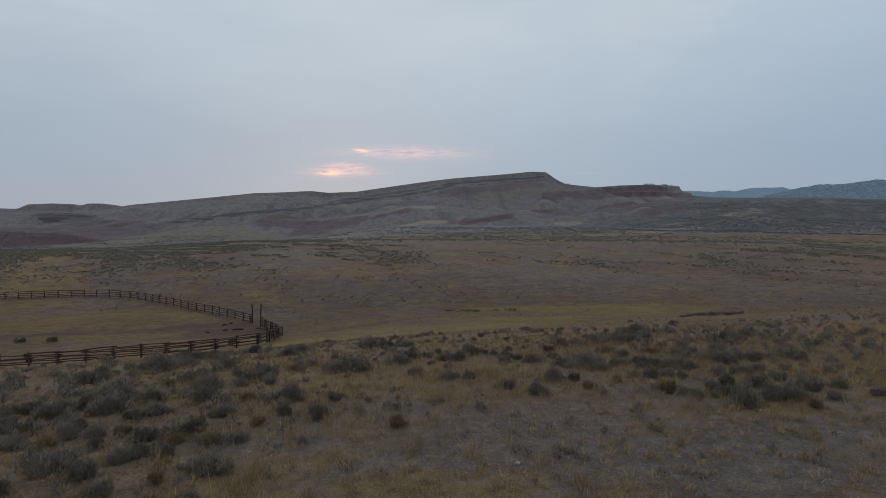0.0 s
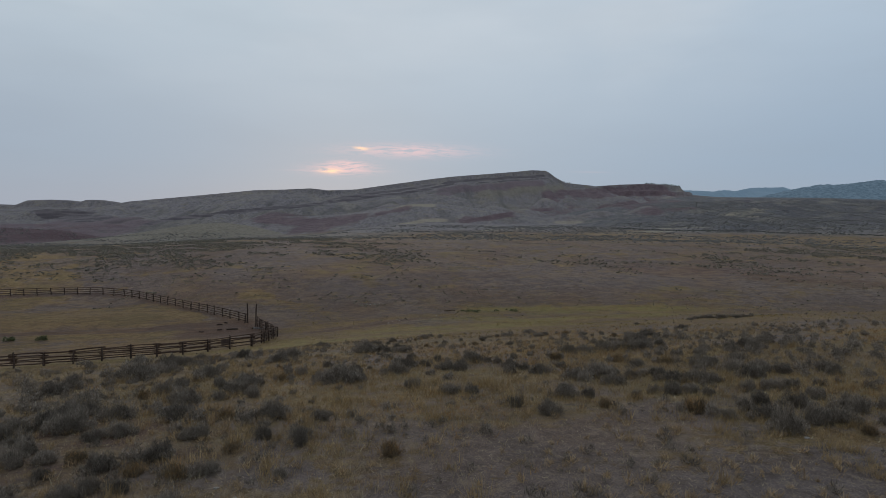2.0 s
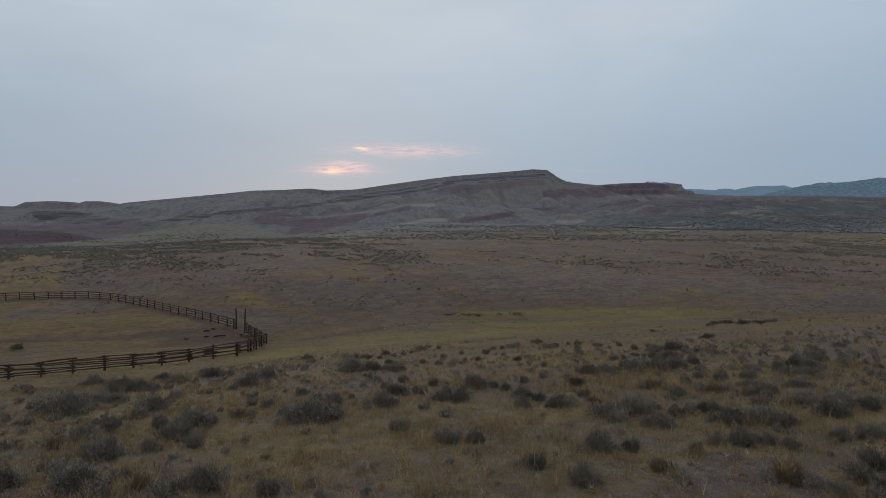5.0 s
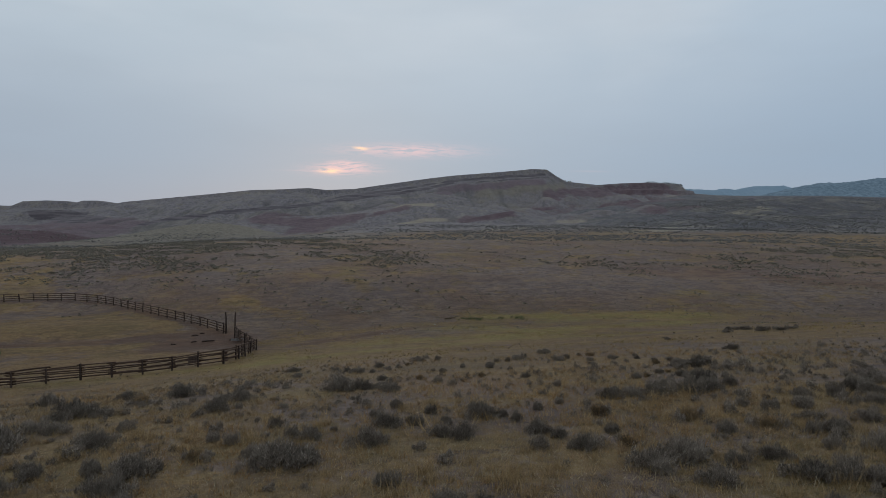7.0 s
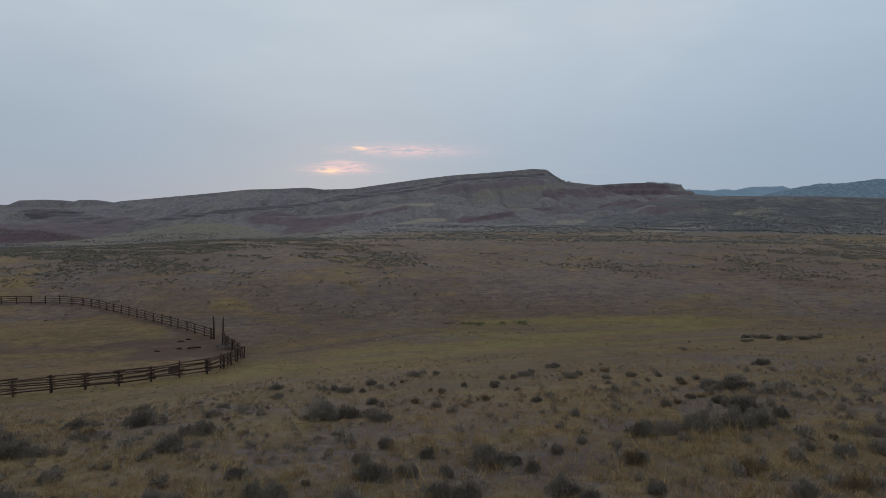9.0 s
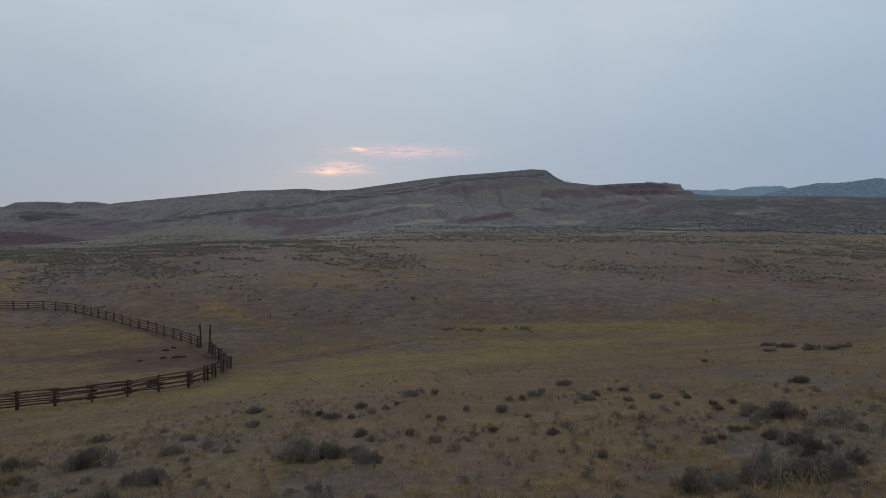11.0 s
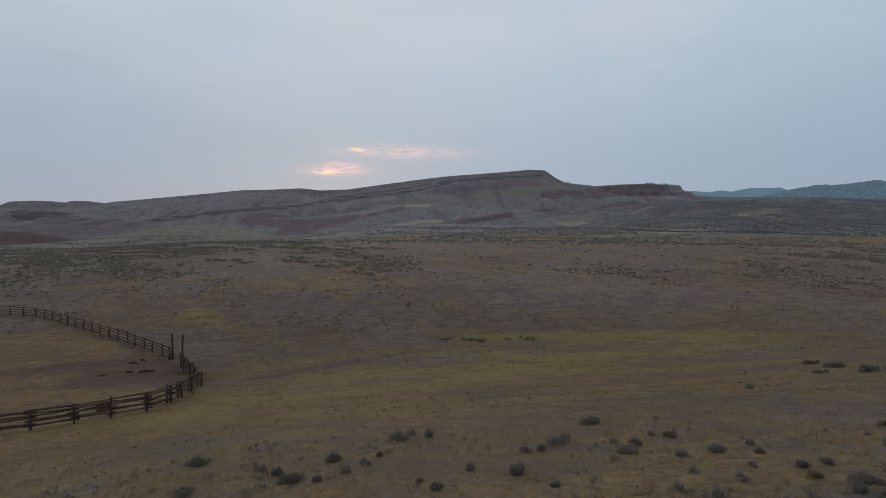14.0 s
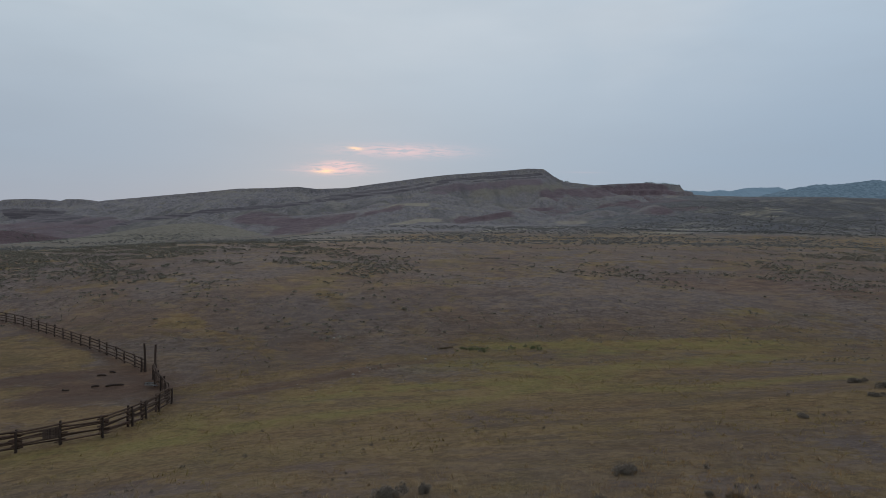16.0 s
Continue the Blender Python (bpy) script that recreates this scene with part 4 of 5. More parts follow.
def wire_tangle(x, y):
    """A slumped heap of old fence wire by the gate."""
    z = float(height(x, y)[0])
    r = np.random.default_rng(5)
    cu = bpy.data.curves.new("wire_tangle", "CURVE")
    cu.dimensions, cu.bevel_depth, cu.bevel_resolution = "3D", 0.012, 1
    for k in range(9):
        sp = cu.splines.new("POLY")
        n = 22
        sp.points.add(n - 1)
        ph, rad, tip = r.uniform(0, 6.28), r.uniform(0.3, 0.7), r.uniform(-0.5, 0.5)
        for i in range(n):
            a = ph + i * 0.42
            sp.points[i].co = (rad * math.cos(a) * 1.3 + 0.02 * i, rad * 0.7 * math.sin(a), max(0.02, 0.30 + 0.35 * tip * math.sin(a + 1) + r.uniform(-0.05, 0.05)), 1)
    cu.materials.append(MAT_WIRE)
    ob = new("wire_tangle", cu)
    ob.location = (x, y, z)
    tagged(ob, "slumped coil of old galvanised fence wire on bare soil", "wire")


wire_tangle(-26.6, 76.0)


# ---- plants ----
def blades(rng, roots, ways, length, width):
    """Thin three-cornered leaves: one island each."""
    n = len(roots)
    ways = ways / np.linalg.norm(ways, axis=1, keepdims=True)
    side = np.cross(ways, rng.normal(size=(n, 3)))
    side /= np.linalg.norm(side, axis=1, keepdims=True) + 1e-9
    w = (width * rng.uniform(0.7, 1.3, n))[:, None] * side
    tip = roots + ways * (length * rng.uniform(0.6, 1.3, n))[:, None]
    verts = np.stack([roots - w / 2, roots + w / 2, tip], 1).reshape(-1, 3)
    return verts, np.arange(3 * n).reshape(-1, 3)


def bush_leaves(rng, count, wide, tall, length, width, lobes=9):
    """A low, lobed, gappy mound of upright leaf sprays."""
    a = np.arange(lobes) * 2.4 + rng.uniform(0, 0.9, lobes)
    d = np.sqrt((np.arange(lobes) + 0.3) / lobes) * 0.66 * wide / 2 * rng.uniform(0.8, 1.1, lobes)
    cx, cy = d * np.cos(a), d * np.sin(a)
    lr = rng.uniform(0.16, 0.46, lobes) * wide / 2
    cz = tall * rng.uniform(0.14, 0.50, lobes)
    lz = (tall - cz) * rng.uniform(0.25, 1.15, lobes)
    k = rng.integers(0, lobes, count)
    v = rng.normal(size=(count, 3))
    v[:, 2] = np.abs(v[:, 2]) * 0.9 - 0.45
    v /= np.linalg.norm(v, axis=1, keepdims=True)
    r = rng.uniform(0.35, 1.0, count) ** 0.55
    p = np.stack([cx[k] + v[:, 0] * lr[k] * r, cy[k] + v[:, 1] * lr[k] * r, cz[k] + v[:, 2] * lz[k] * r], 1)
    p[:, 2] = np.maximum(p[:, 2], 0.02 * rng.uniform(0, 1, count))
    ways = v * np.array([0.6, 0.6, 0.4]) + np.array([0, 0, 0.9]) + 0.4 * rng.normal(size=(count, 3))
    return blades(rng, p, ways, length, width), np.stack([cx, cy, cz], 1)


def stem_mesh(rng, tops):
    """Crooked woody stems that fork from one root."""
    verts = [np.array([0.03 * math.cos(2.1 * s), 0.03 * math.sin(2.1 * s), -0.06]) for s in range(3)]
    faces = []
    for t in tops[:6]:
        mid = t * np.array([0.55, 0.55, 0.5]) + rng.normal(size=3) * 0.03
        last = 0
        for p, q in ((mid, 0.013), (t, 0.005)):
            i = len(verts)
            verts += [p + q * np.array([math.cos(2.1 * s), math.sin(2.1 * s), 0]) for s in range(3)]
            faces += [(last + s, last + (s + 1) % 3, i + (s + 1) % 3, i + s) for s in range(3)]
            last = i
    return mesh_from("stem", verts, faces)


def make_bush(name, seed, leaf, count, wide, tall, length, width, label, group):
    rng = np.random.default_rng(seed)
    (v, f), tops = bush_leaves(rng, count, wide, tall, length, width, 15)
    ob = tagged(new(name), label, "shrub", group)
    part("stem", stem_mesh(rng, tops), MAT_BARK, ob, "crooked dark stem")
    part("foliage", mesh_from("foliage", v, f), leaf, ob)
    if leaf is MAT_OLIVE:
        (v, f), _ = bush_leaves(np.random.default_rng(seed + 1000), 200, wide, tall, 0.2, 0.009)
        part("dry_spray", mesh_from("dry_spray", v, f), MAT_RUST, ob, "dry brown flower sprays")
    return ob


BUSH_KINDS = [make_bush("sagebrush", 200 + k, MAT_SAGE, 5200, 0.98, 0.56, 0.085, 0.0125, "grey-green big sagebrush on dry grassy ground", "sagebrush on the knoll") for k in range(5)]
BUSH_KINDS += [make_bush("rabbitbrush", 300 + k, MAT_OLIVE, 1300, 0.85, 0.46, 0.13, 0.014, "olive-brown dried rabbitbrush on grassy ground", "rabbitbrush on the knoll") for k in range(2)]
TEMPLATES_USED = set()


def plant(kind, x, y, size, tall=1.0, turn=0.0, long=1.0):
    """One bush of its own at a place on the ground."""
    ob, size = BUSH_KINDS[kind], 0.95 * size
    m = Matrix.LocRotScale((x, y, float(height(x, y)[0]) - 0.03), Euler((0, 0, turn)), (size * long, size / long, size * tall))
    if kind in TEMPLATES_USED:
        made = copy_thing(ob, Matrix.Identity(4))
        made.matrix_basis = m
    else:
        TEMPLATES_USED.add(kind)
        ob.matrix_basis = m


def stands(x, y):
    """Thick stands of sagebrush on both sides of the knoll."""
    return np.exp(-((x + 9) / 5) ** 2 - ((y - 13) / 5) ** 2) + 0.45 * np.exp(-((x + 16) / 6) ** 2 - ((y - 22) / 6) ** 2) + np.exp(-((x - 17) / 8) ** 2 - ((y - 27) / 9) ** 2)


def knoll_cover(x, y):
    """How thick the sagebrush stands, 0 to 1."""
    edge = 37 + 0.30 * np.clip(x, -60, 60) + 4 * rough2(x / 12, y / 12, 41)
    thick = 0.50 + 0.9 * rough2(x / 8, y / 8, 43, 3)
    bare = np.exp(-((x - 3) / 6) ** 2 - ((y - 9) / 5) ** 2)
    return np.clip(thick - bare + 0.9 * stands(x, y), 0.04, 1.4) * (1 - step(y, edge - 5, edge + 4)) * (0.6 + 0.4 * step(np.abs(x - 1), 2, 9))


# where the larger bushes stand, stand by stand from the near end of the knoll: x, y, width
SAGE_STAND_A = [(-7.4, 9.9, 0.8), (-4.4, 10, 0.46), (-8.4, 10.2, 1.05), (-4.9, 10.2, 1.04), (-8.4, 10.7, 0.86), (-7.2, 10.8, 0.62), (-6.3, 11.1, 0.63), (-6.9, 11.1, 0.51), (-3.3, 11.7, 0.4), (-10.4, 11.9, 0.81), (-4.9, 12, 0.54), (-7.4, 12.3, 0.83), (-9.6, 12.6, 0.71), (-9, 12.8, 0.72), (-6.5, 12.9, 1), (-11.1, 13, 0.88), (-11.7, 13.2, 0.6), (-3.5, 13.8, 0.76), (8.1, 14.1, 1.05), (-4.5, 14.2, 0.55), (-6.5, 14.4, 0.63), (-9, 14.4, 0.64), (-6.3, 14.5, 0.8), (-11.5, 14.6, 0.97), (9.1, 14.6, 0.93), (9.7, 14.7, 0.93), (-8.5, 14.8, 0.82), (12.2, 14.9, 0.63), (-11.6, 15.2, 0.84), (-10.1, 15.2, 1.17), (-12.6, 15.3, 0.85), (-13.3, 15.3, 0.68)]
SAGE_STAND_B = [(7.3, 15.3, 0.49), (8.2, 15.3, 0.97), (-11, 15.6, 1.03), (-10.7, 15.6, 0.69), (10.8, 15.8, 0.99), (11.8, 15.9, 0.67), (-3.5, 15.9, 0.67), (8.1, 16, 0.68), (2.8, 16.1, 0.77), (-5, 16.2, 1.05), (9.6, 16.3, 0.86), (-7.8, 16.5, 1.07), (-11.2, 16.6, 1.14), (8.8, 16.7, 0.69), (-9.7, 16.7, 1.01), (2, 17.2, 0.72), (10.7, 17.3, 0.71), (5.7, 17.9, 0.46), (7.9, 18, 0.46), (4.3, 18.1, 0.54), (3.6, 18.3, 0.93), (7, 18.4, 0.77), (7.6, 18.5, 0.62), (6.5, 18.6, 0.63), (9.4, 18.6, 0.63), (-8.7, 18.7, 1.13), (10.3, 18.7, 0.78), (10.9, 18.8, 0.63), (10.1, 18.9, 0.64), (11.9, 19.1, 0.64), (-7.7, 19.2, 0.51), (0.7, 19.2, 0.66)]
SAGE_STAND_C = [(-0, 19.3, 0.83), (-6.7, 19.5, 0.68), (8.9, 20.1, 0.85), (5.7, 20.2, 0.87), (-7.5, 20.3, 1.07), (8.3, 20.3, 0.87), (-10.4, 20.5, 0.91), (7.8, 20.5, 1.04), (-1.4, 20.6, 0.72), (13.5, 20.8, 0.71), (-14.6, 20.9, 1.12), (10.7, 20.9, 1.07), (8.8, 20.9, 0.74), (4.7, 21.3, 1.1), (-10.2, 21.5, 0.77), (-7.7, 21.5, 1.14), (12.1, 21.5, 0.74), (6.6, 21.5, 0.77), (-8.8, 21.7, 0.77), (5.6, 21.8, 1.31), (13.8, 21.8, 0.93), (11.4, 21.8, 1.12), (7.7, 21.9, 0.94), (-14.8, 22.1, 0.99), (-7.4, 22.1, 0.59), (-4.3, 22.3, 1.55), (10.8, 22.4, 1.15), (-3.8, 22.5, 0.99), (9.5, 22.5, 0.55), (2.3, 23.1, 0.73), (3.5, 23.1, 0.87), (-5.3, 23.2, 0.83)]
SAGE_STAND_D = [(-2.3, 23.9, 1.05), (10.5, 24, 0.91), (9.9, 24, 0.61), (-10.4, 24.2, 1.09), (3, 24.2, 0.63), (-13.4, 24.3, 1.8), (0.3, 24.3, 0.79), (0.1, 24.3, 0.48), (7.7, 24.3, 0.78), (-6.4, 24.4, 0.65), (4.6, 24.6, 0.64), (-7.1, 24.7, 0.66), (-0.3, 24.7, 0.81), (2.5, 24.7, 0.81), (-4.2, 24.8, 0.82), (-4.8, 25, 0.67), (12.1, 25, 0.81), (10.7, 25.4, 0.83), (-3.7, 25.7, 0.35), (-2.1, 26.1, 1.05), (-0.2, 26.1, 0.53), (-10.6, 26.2, 0.73), (-5.7, 26.2, 0.54), (-1.2, 26.2, 0.71), (-13, 26.3, 0.91), (2, 26.3, 0.53), (-13.9, 26.5, 1.11), (0.9, 26.9, 1.1), (10.3, 26.9, 0.73), (1.6, 27, 0.56), (11.4, 27, 0.73), (13.7, 27.1, 0.91)]
SAGE_STAND_E = [(-9.7, 27.2, 0.38), (-2.6, 27.4, 0.76), (9.7, 27.6, 0.57), (-0.8, 27.8, 0.58), (2.9, 27.8, 0.48), (-14.4, 28.4, 1.02), (13.4, 28.5, 0.78), (12.3, 28.6, 0.79), (14.7, 28.7, 0.99), (3.8, 28.8, 0.51), (-13.8, 28.9, 1.04), (-8.8, 28.9, 1.03), (-2.1, 28.9, 0.51), (-13.1, 29.1, 0.84), (5.8, 29.4, 0.93), (14.6, 29.4, 1.22), (6.6, 29.6, 0.83), (7.6, 29.8, 1.05), (-15, 30, 1.31), (8.9, 30, 1.06), (9.7, 30.3, 1.28), (16.2, 30.8, 1.08), (8.4, 31, 0.89), (10.9, 31.1, 0.89), (-8.7, 31.2, 1.03), (-9.4, 31.2, 0.69), (10.2, 32, 1.15), (4.4, 32.6, 0.48), (-2.8, 32.9, 0.97), (10.5, 33.1, 1), (-12.4, 33.5, 1.01), (-18.6, 33.6, 1.28)]
SAGE_STAND_F = [(-5.2, 33.6, 1.5), (8, 33.6, 0.6), (-4.2, 33.7, 1.01), (10, 33.8, 0.46), (-3.4, 34.1, 0.94), (10.4, 34.1, 0.77), (-15.3, 34.2, 1.17), (11.5, 34.2, 0.47), (-13, 34.8, 1.49), (-10.1, 34.9, 1), (9.5, 35, 0.65), (-0.8, 35.3, 0.67), (-3.2, 35.8, 0.52), (3.4, 35.8, 0.77), (10.6, 35.8, 0.68), (-3.7, 36.6, 0.84), (11.2, 36.7, 0.72), (12.1, 36.9, 1.61), (11, 37.3, 0.56), (-10.7, 37.4, 0.77), (11.6, 38.1, 1.15), (2.9, 38.8, 0.51), (-0.7, 38.9, 0.61), (-15.3, 39, 1.05), (-8.7, 39.2, 0.84), (-1.3, 39.8, 0.43), (-12.9, 39.8, 0.44), (10.9, 39.8, 0.63), (11.8, 40, 0.64), (-5.6, 40.1, 1.08), (-4.7, 40.2, 0.55), (1.9, 40.2, 0.86)]
SAGE_STAND_G = [(0.4, 40.9, 0.56), (-6.3, 41, 0.68), (-3.9, 41.1, 0.57), (-7.1, 41.6, 0.58), (7.8, 41.6, 0.69), (10.5, 41.6, 0.57), (-3.4, 42, 0.59), (9.2, 42, 0.93), (6.1, 42.2, 0.94), (-4.7, 42.6, 0.85), (2.5, 42.8, 0.72), (3.1, 42.9, 0.61), (-10.1, 43.2, 0.99), (6.7, 43.2, 0.73), (6, 43.7, 0.5), (3.9, 43.9, 1.13), (17.3, 44.5, 1.14), (7.8, 44.7, 0.52), (-2.5, 45.8, 1.22), (-1.3, 46.2, 0.83), (6, 47.5, 1), (17.3, 55.7, 0.91), (28.5, 59.5, 1.59), (27.1, 60, 1.61), (24.3, 60.4, 1.02), (30.3, 60.6, 1.23), (27.2, 63.2, 1.74), (27.5, 66.7, 1.41)]
SAGE_STANDS = SAGE_STAND_A + SAGE_STAND_B + SAGE_STAND_C + SAGE_STAND_D + SAGE_STAND_E + SAGE_STAND_F + SAGE_STAND_G
RABBIT_STAND = [(-5.7, 9.6, 0.5), (-5.5, 11.8, 0.93), (-9.7, 12, 0.68), (-6.5, 12, 0.68), (-8.3, 12.8, 0.72), (-1.2, 12.9, 0.71), (9.8, 13.8, 0.59), (6.7, 16, 1.02), (-6.3, 16.3, 0.71), (4.5, 16.8, 0.56), (-10.6, 19.7, 0.7), (-6.7, 22.8, 0.81), (4.6, 23.1, 0.58), (9, 24.5, 0.95), (7.3, 25.9, 1.03), (4.7, 26.7, 0.9), (11, 28.5, 0.39), (-13.2, 31.7, 0.94), (8.6, 34, 0.62), (0.4, 35.2, 0.34), (10, 35.2, 0.5), (-1.8, 36.6, 0.73), (1.3, 36.6, 0.72), (10.6, 38.7, 0.8), (-3, 43, 0.49), (8.4, 44.3, 0.89)]
CORRAL_SHRUBS = [(-58, 72.5, 1.7), (-53.7, 72.6, 1.7)]


def scatter_bushes():
    rng = np.random.default_rng(11)
    spots = [(*q, False) for q in SAGE_STANDS] + [(*q, True) for q in RABBIT_STAND]
    x, y = rng.uniform(-42, 46, 9000), rng.uniform(2, 62, 9000)
    ok = (rng.uniform(size=9000) < 0.55 * knoll_cover(x, y)) & (np.abs(x) < 0.85 * y + 7) & (bare_soil(x, y) < 0.3)
    kept = np.array([(a, b) for a, b, _, _ in spots])
    extra = []
    for a, b in zip(x[ok], y[ok]):
        if np.min((kept[:, 0] - a) ** 2 + (kept[:, 1] - b) ** 2) > 0.5:
            kept = np.concatenate([kept, [(a, b)]])
            dense = stands(a, b) > 0.3 or abs(a + 1) > 0.72 * b + 3 or b < 8
            extra.append((a, b, float(np.clip(rng.lognormal(-0.55 if dense else -1.0, 0.32), 0.2, 1.3)), rng.uniform() < 0.25))
    extra.sort(key=lambda q: q[1] - 6 * q[2])
    room = 300 - len(spots)
    beside = []
    for a, b, w, dry in spots + extra[:room]:
        kind = int(rng.integers(5, 7)) if dry else int(rng.integers(0, 5))
        low, w = (0.7, 0.8 * w) if b > 50 else (1.1, w) if b < 34 else (0.95, 0.85 * w)
        if w > 0.8:
            # a wide clump: the main bush with smaller ones grown into it
            for side in (-1, 1):
                beside.append((a + side * w * rng.uniform(0.30, 0.46), b + rng.uniform(-0.25, 0.3) * w, w * rng.uniform(0.45, 0.7)))
            w = w * 0.92
        plant(kind, a, b, w, low * rng.uniform(0.8, 1.15) * (1.15 if w < 0.6 else 1.0), rng.uniform(0, 6.28), rng.uniform(0.85, 1.25))
    return beside + [q[:3] for q in extra[room:]]


FAR_BUSHES = scatter_bushes()


def heap(rng, spots, count, length, width, tall=0.6, broad=1.0):
    """Many small bushes joined: places and sizes in, points and triangles out."""
    vs, fs, n = [], [], 0
    zs = height([s[0] for s in spots], [s[1] for s in spots])
    for (x, y, s), z in zip(spots, zs):
        (v, f), _ = bush_leaves(rng, count, s, s * tall * rng.uniform(0.8, 1.2), length * s, width * s, 5)
        v[:, 0] *= broad
        vs.append(v + np.array([x, y, z - 0.02]))
        fs.append(f + n)
        n += len(v)
    return np.concatenate(vs), np.concatenate(fs)


def stuff(name, spots, count, length, width, material, label, seed, tall=0.6, broad=1.0):
    v, f = heap(np.random.default_rng(seed), spots, count, length, width, tall, broad)
    return tagged(part(name, mesh_from(name, v, f), material), label, "shrubs", kind="stuff")


stuff("corral_shrubs", CORRAL_SHRUBS, 500, 0.14, 0.04, MAT_GREEN, "two low green shrubs on the corral floor", 60, 0.4)
stuff("sagebrush_patch", FAR_BUSHES, 750, 0.10, 0.030, MAT_SAGE, "smaller grey sagebrush between the larger bushes", 61, 0.66)


def lone_spots(rng, n, x0, x1, y0, y1, lo, hi, cover=None):
    x, y = rng.uniform(x0, x1, n), rng.uniform(y0, y1, n)
    if cover is not None:
        ok = rng.uniform(size=n) < cover(x, y)
        x, y = x[ok], y[ok]
    return list(zip(x, y, rng.uniform(lo, hi, len(x)) ** 1.0))


def rise_cover(x, y):
    strip = np.exp(-((y - 124) / 10) ** 2) * step(x, -5, 25)
    left = step(-x - 0.35 * (y - 130), 0, 30) * step(y, 106, 130)
    clump = rough2(x / 15, (y + 0.3 * x) / 7, 47, 4) + 0.7 * rough2(x / 4, y / 3, 48, 2)
    right = step(x - 0.6 * (y - 130), 40, 75) * step(y, 118, 140)
    return np.clip(0.10 + 0.35 * strip + 0.9 * left + 0.8 * right, 0, 1) * step(clump + 0.38 * left + 0.3 * right, 0.05, 0.5)


def flat_cover(x, y):
    return step(y + 0.12 * np.abs(x - 30), 162, 185) * step(rough2(x / 30, y / 12, 49, 3), -0.45, 0.15) * np.where(np.abs(x) < 0.86 * y + 15, 1, 0)


rng = np.random.default_rng(71)
stuff("shrub_scatter", lone_spots(rng, 62000, -150, 140, 94, 176, 0.28, 0.75, rise_cover), 22, 0.22, 0.28, MAT_HEATH, "small dark shrubs scattered on the rise", 72, 0.42, 1.3)
stuff("sage_flat", lone_spots(rng, 30000, -300, 300, 162, 330, 0.3, 0.9, flat_cover), 16, 0.26, 0.32, MAT_RANGE, "grey sagebrush flat beyond the crest", 73, 0.4, 2.0)


rng = np.random.default_rng(78)


def forb_cover(x, y):
    near = (1 - step(y, 36, 52)) * np.clip(0.4 + 1.2 * rough2(x / 5, y / 4, 55, 3), 0, 1)
    return np.where(np.abs(x) < 0.84 * y + 8, np.maximum(near, 0.05 * np.clip(0.5 + rough2(x / 9, y / 5, 56, 3), 0, 1)), 0)


stuff("forb_clumps", lone_spots(rng, 19000, -38, 42, 4, 62, 0.10, 0.34, forb_cover), 36, 0.5, 0.055, MAT_FORB, "low dry brown forbs between the bushes", 79, 0.62)
stuff("grey_seedlings", lone_spots(rng, 8500, -38, 42, 4, 62, 0.14, 0.40, forb_cover), 70, 0.3, 0.045, MAT_SAGE, "small grey sagebrush seedlings between the bushes", 80, 0.6)
stuff("rise_forbs", lone_spots(rng, 30000, -90, 110, 80, 165, 0.14, 0.36, lambda x, y: np.clip(0.12 + rough2(x / 12, y / 5, 57, 4), 0.02, 0.6) * step(y + 0.5 * x, 68, 76)), 7, 0.5, 0.2, MAT_HEATH, "low brown forbs dotted over the rise", 81, 0.45, 1.6)


rng = np.random.default_rng(75)
def slope_cover(x, y):
    return step(x / y, 0.24, 0.42) * np.where(x < 0.86 * y + 15, 1, 0) * np.clip(0.65 + 0.7 * rough2(x / 20, y / 30, 58, 3), 0.1, 1)


stuff("slope_sage", lone_spots(rng, 52000, 60, 480, 250, 545, 0.4, 0.95, slope_cover), 7, 0.42, 0.30, MAT_RANGE, "dark sagebrush over the far slope", 76, 0.42, 1.7)


# ---- grass ----
def grass(name, n, x0, x1, y0, y1, per, length, width, material, label, seed, cover, spread=0.055, lean=0.42):
    rng = np.random.default_rng(seed)
    x, y = rng.uniform(x0, x1, n), rng.uniform(y0, y1, n)
    ok = (rng.uniform(size=n) < cover(x, y)) & (np.abs(x) < 0.84 * y + 8)
    x, y = x[ok], y[ok]
    z = height(x, y)
    big = rng.lognormal(0, 0.3, len(x))
    root = np.repeat(np.stack([x, y, z - 0.02], 1), per, 0)
    scale = np.repeat(big, per)
    root[:, :2] += rng.normal(size=(len(root), 2)) * spread * scale[:, None]
    ways = np.stack([lean * rng.normal(size=len(root)), lean * rng.normal(size=len(root)), np.ones(len(root))], 1)
    v, f = blades(rng, root, ways, length * scale, width * scale)
    tagged(part(name, mesh_from(name, v, f), material), label, "grass", kind="stuff")


def tuft_cover(x, y):
    return np.clip(0.26 + 1.3 * rough2(x / 5, y / 5, 81, 3) - 0.55 * bare_soil(x, y), 0.03, 1) * (1 - 0.85 * step(y + 5 * rough2(x / 9, y / 9, 82), 30, 52))


def rust_cover(x, y):
    return np.clip(0.2 + 1.4 * rough2(x / 6, y / 6, 83, 3) - 0.42 * bare_soil(x, y), 0.02, 1) * (1 - 0.85 * step(y + 5 * rough2(x / 9, y / 9, 82), 30, 52))


def bunch_cover(x, y):
    return np.clip(0.45 + 1.3 * rough2(x / 3.5, y / 3.5, 87, 3), 0.1, 1)


def swale_cover(x, y):
    return np.clip(0.2 + 1.1 * rough2(x / 8, y / 5, 85, 3), 0.02, 0.8) * step(y, 44, 58) * (1 - step(y, 84, 97)) * (1 - step(-x, 20, 27))


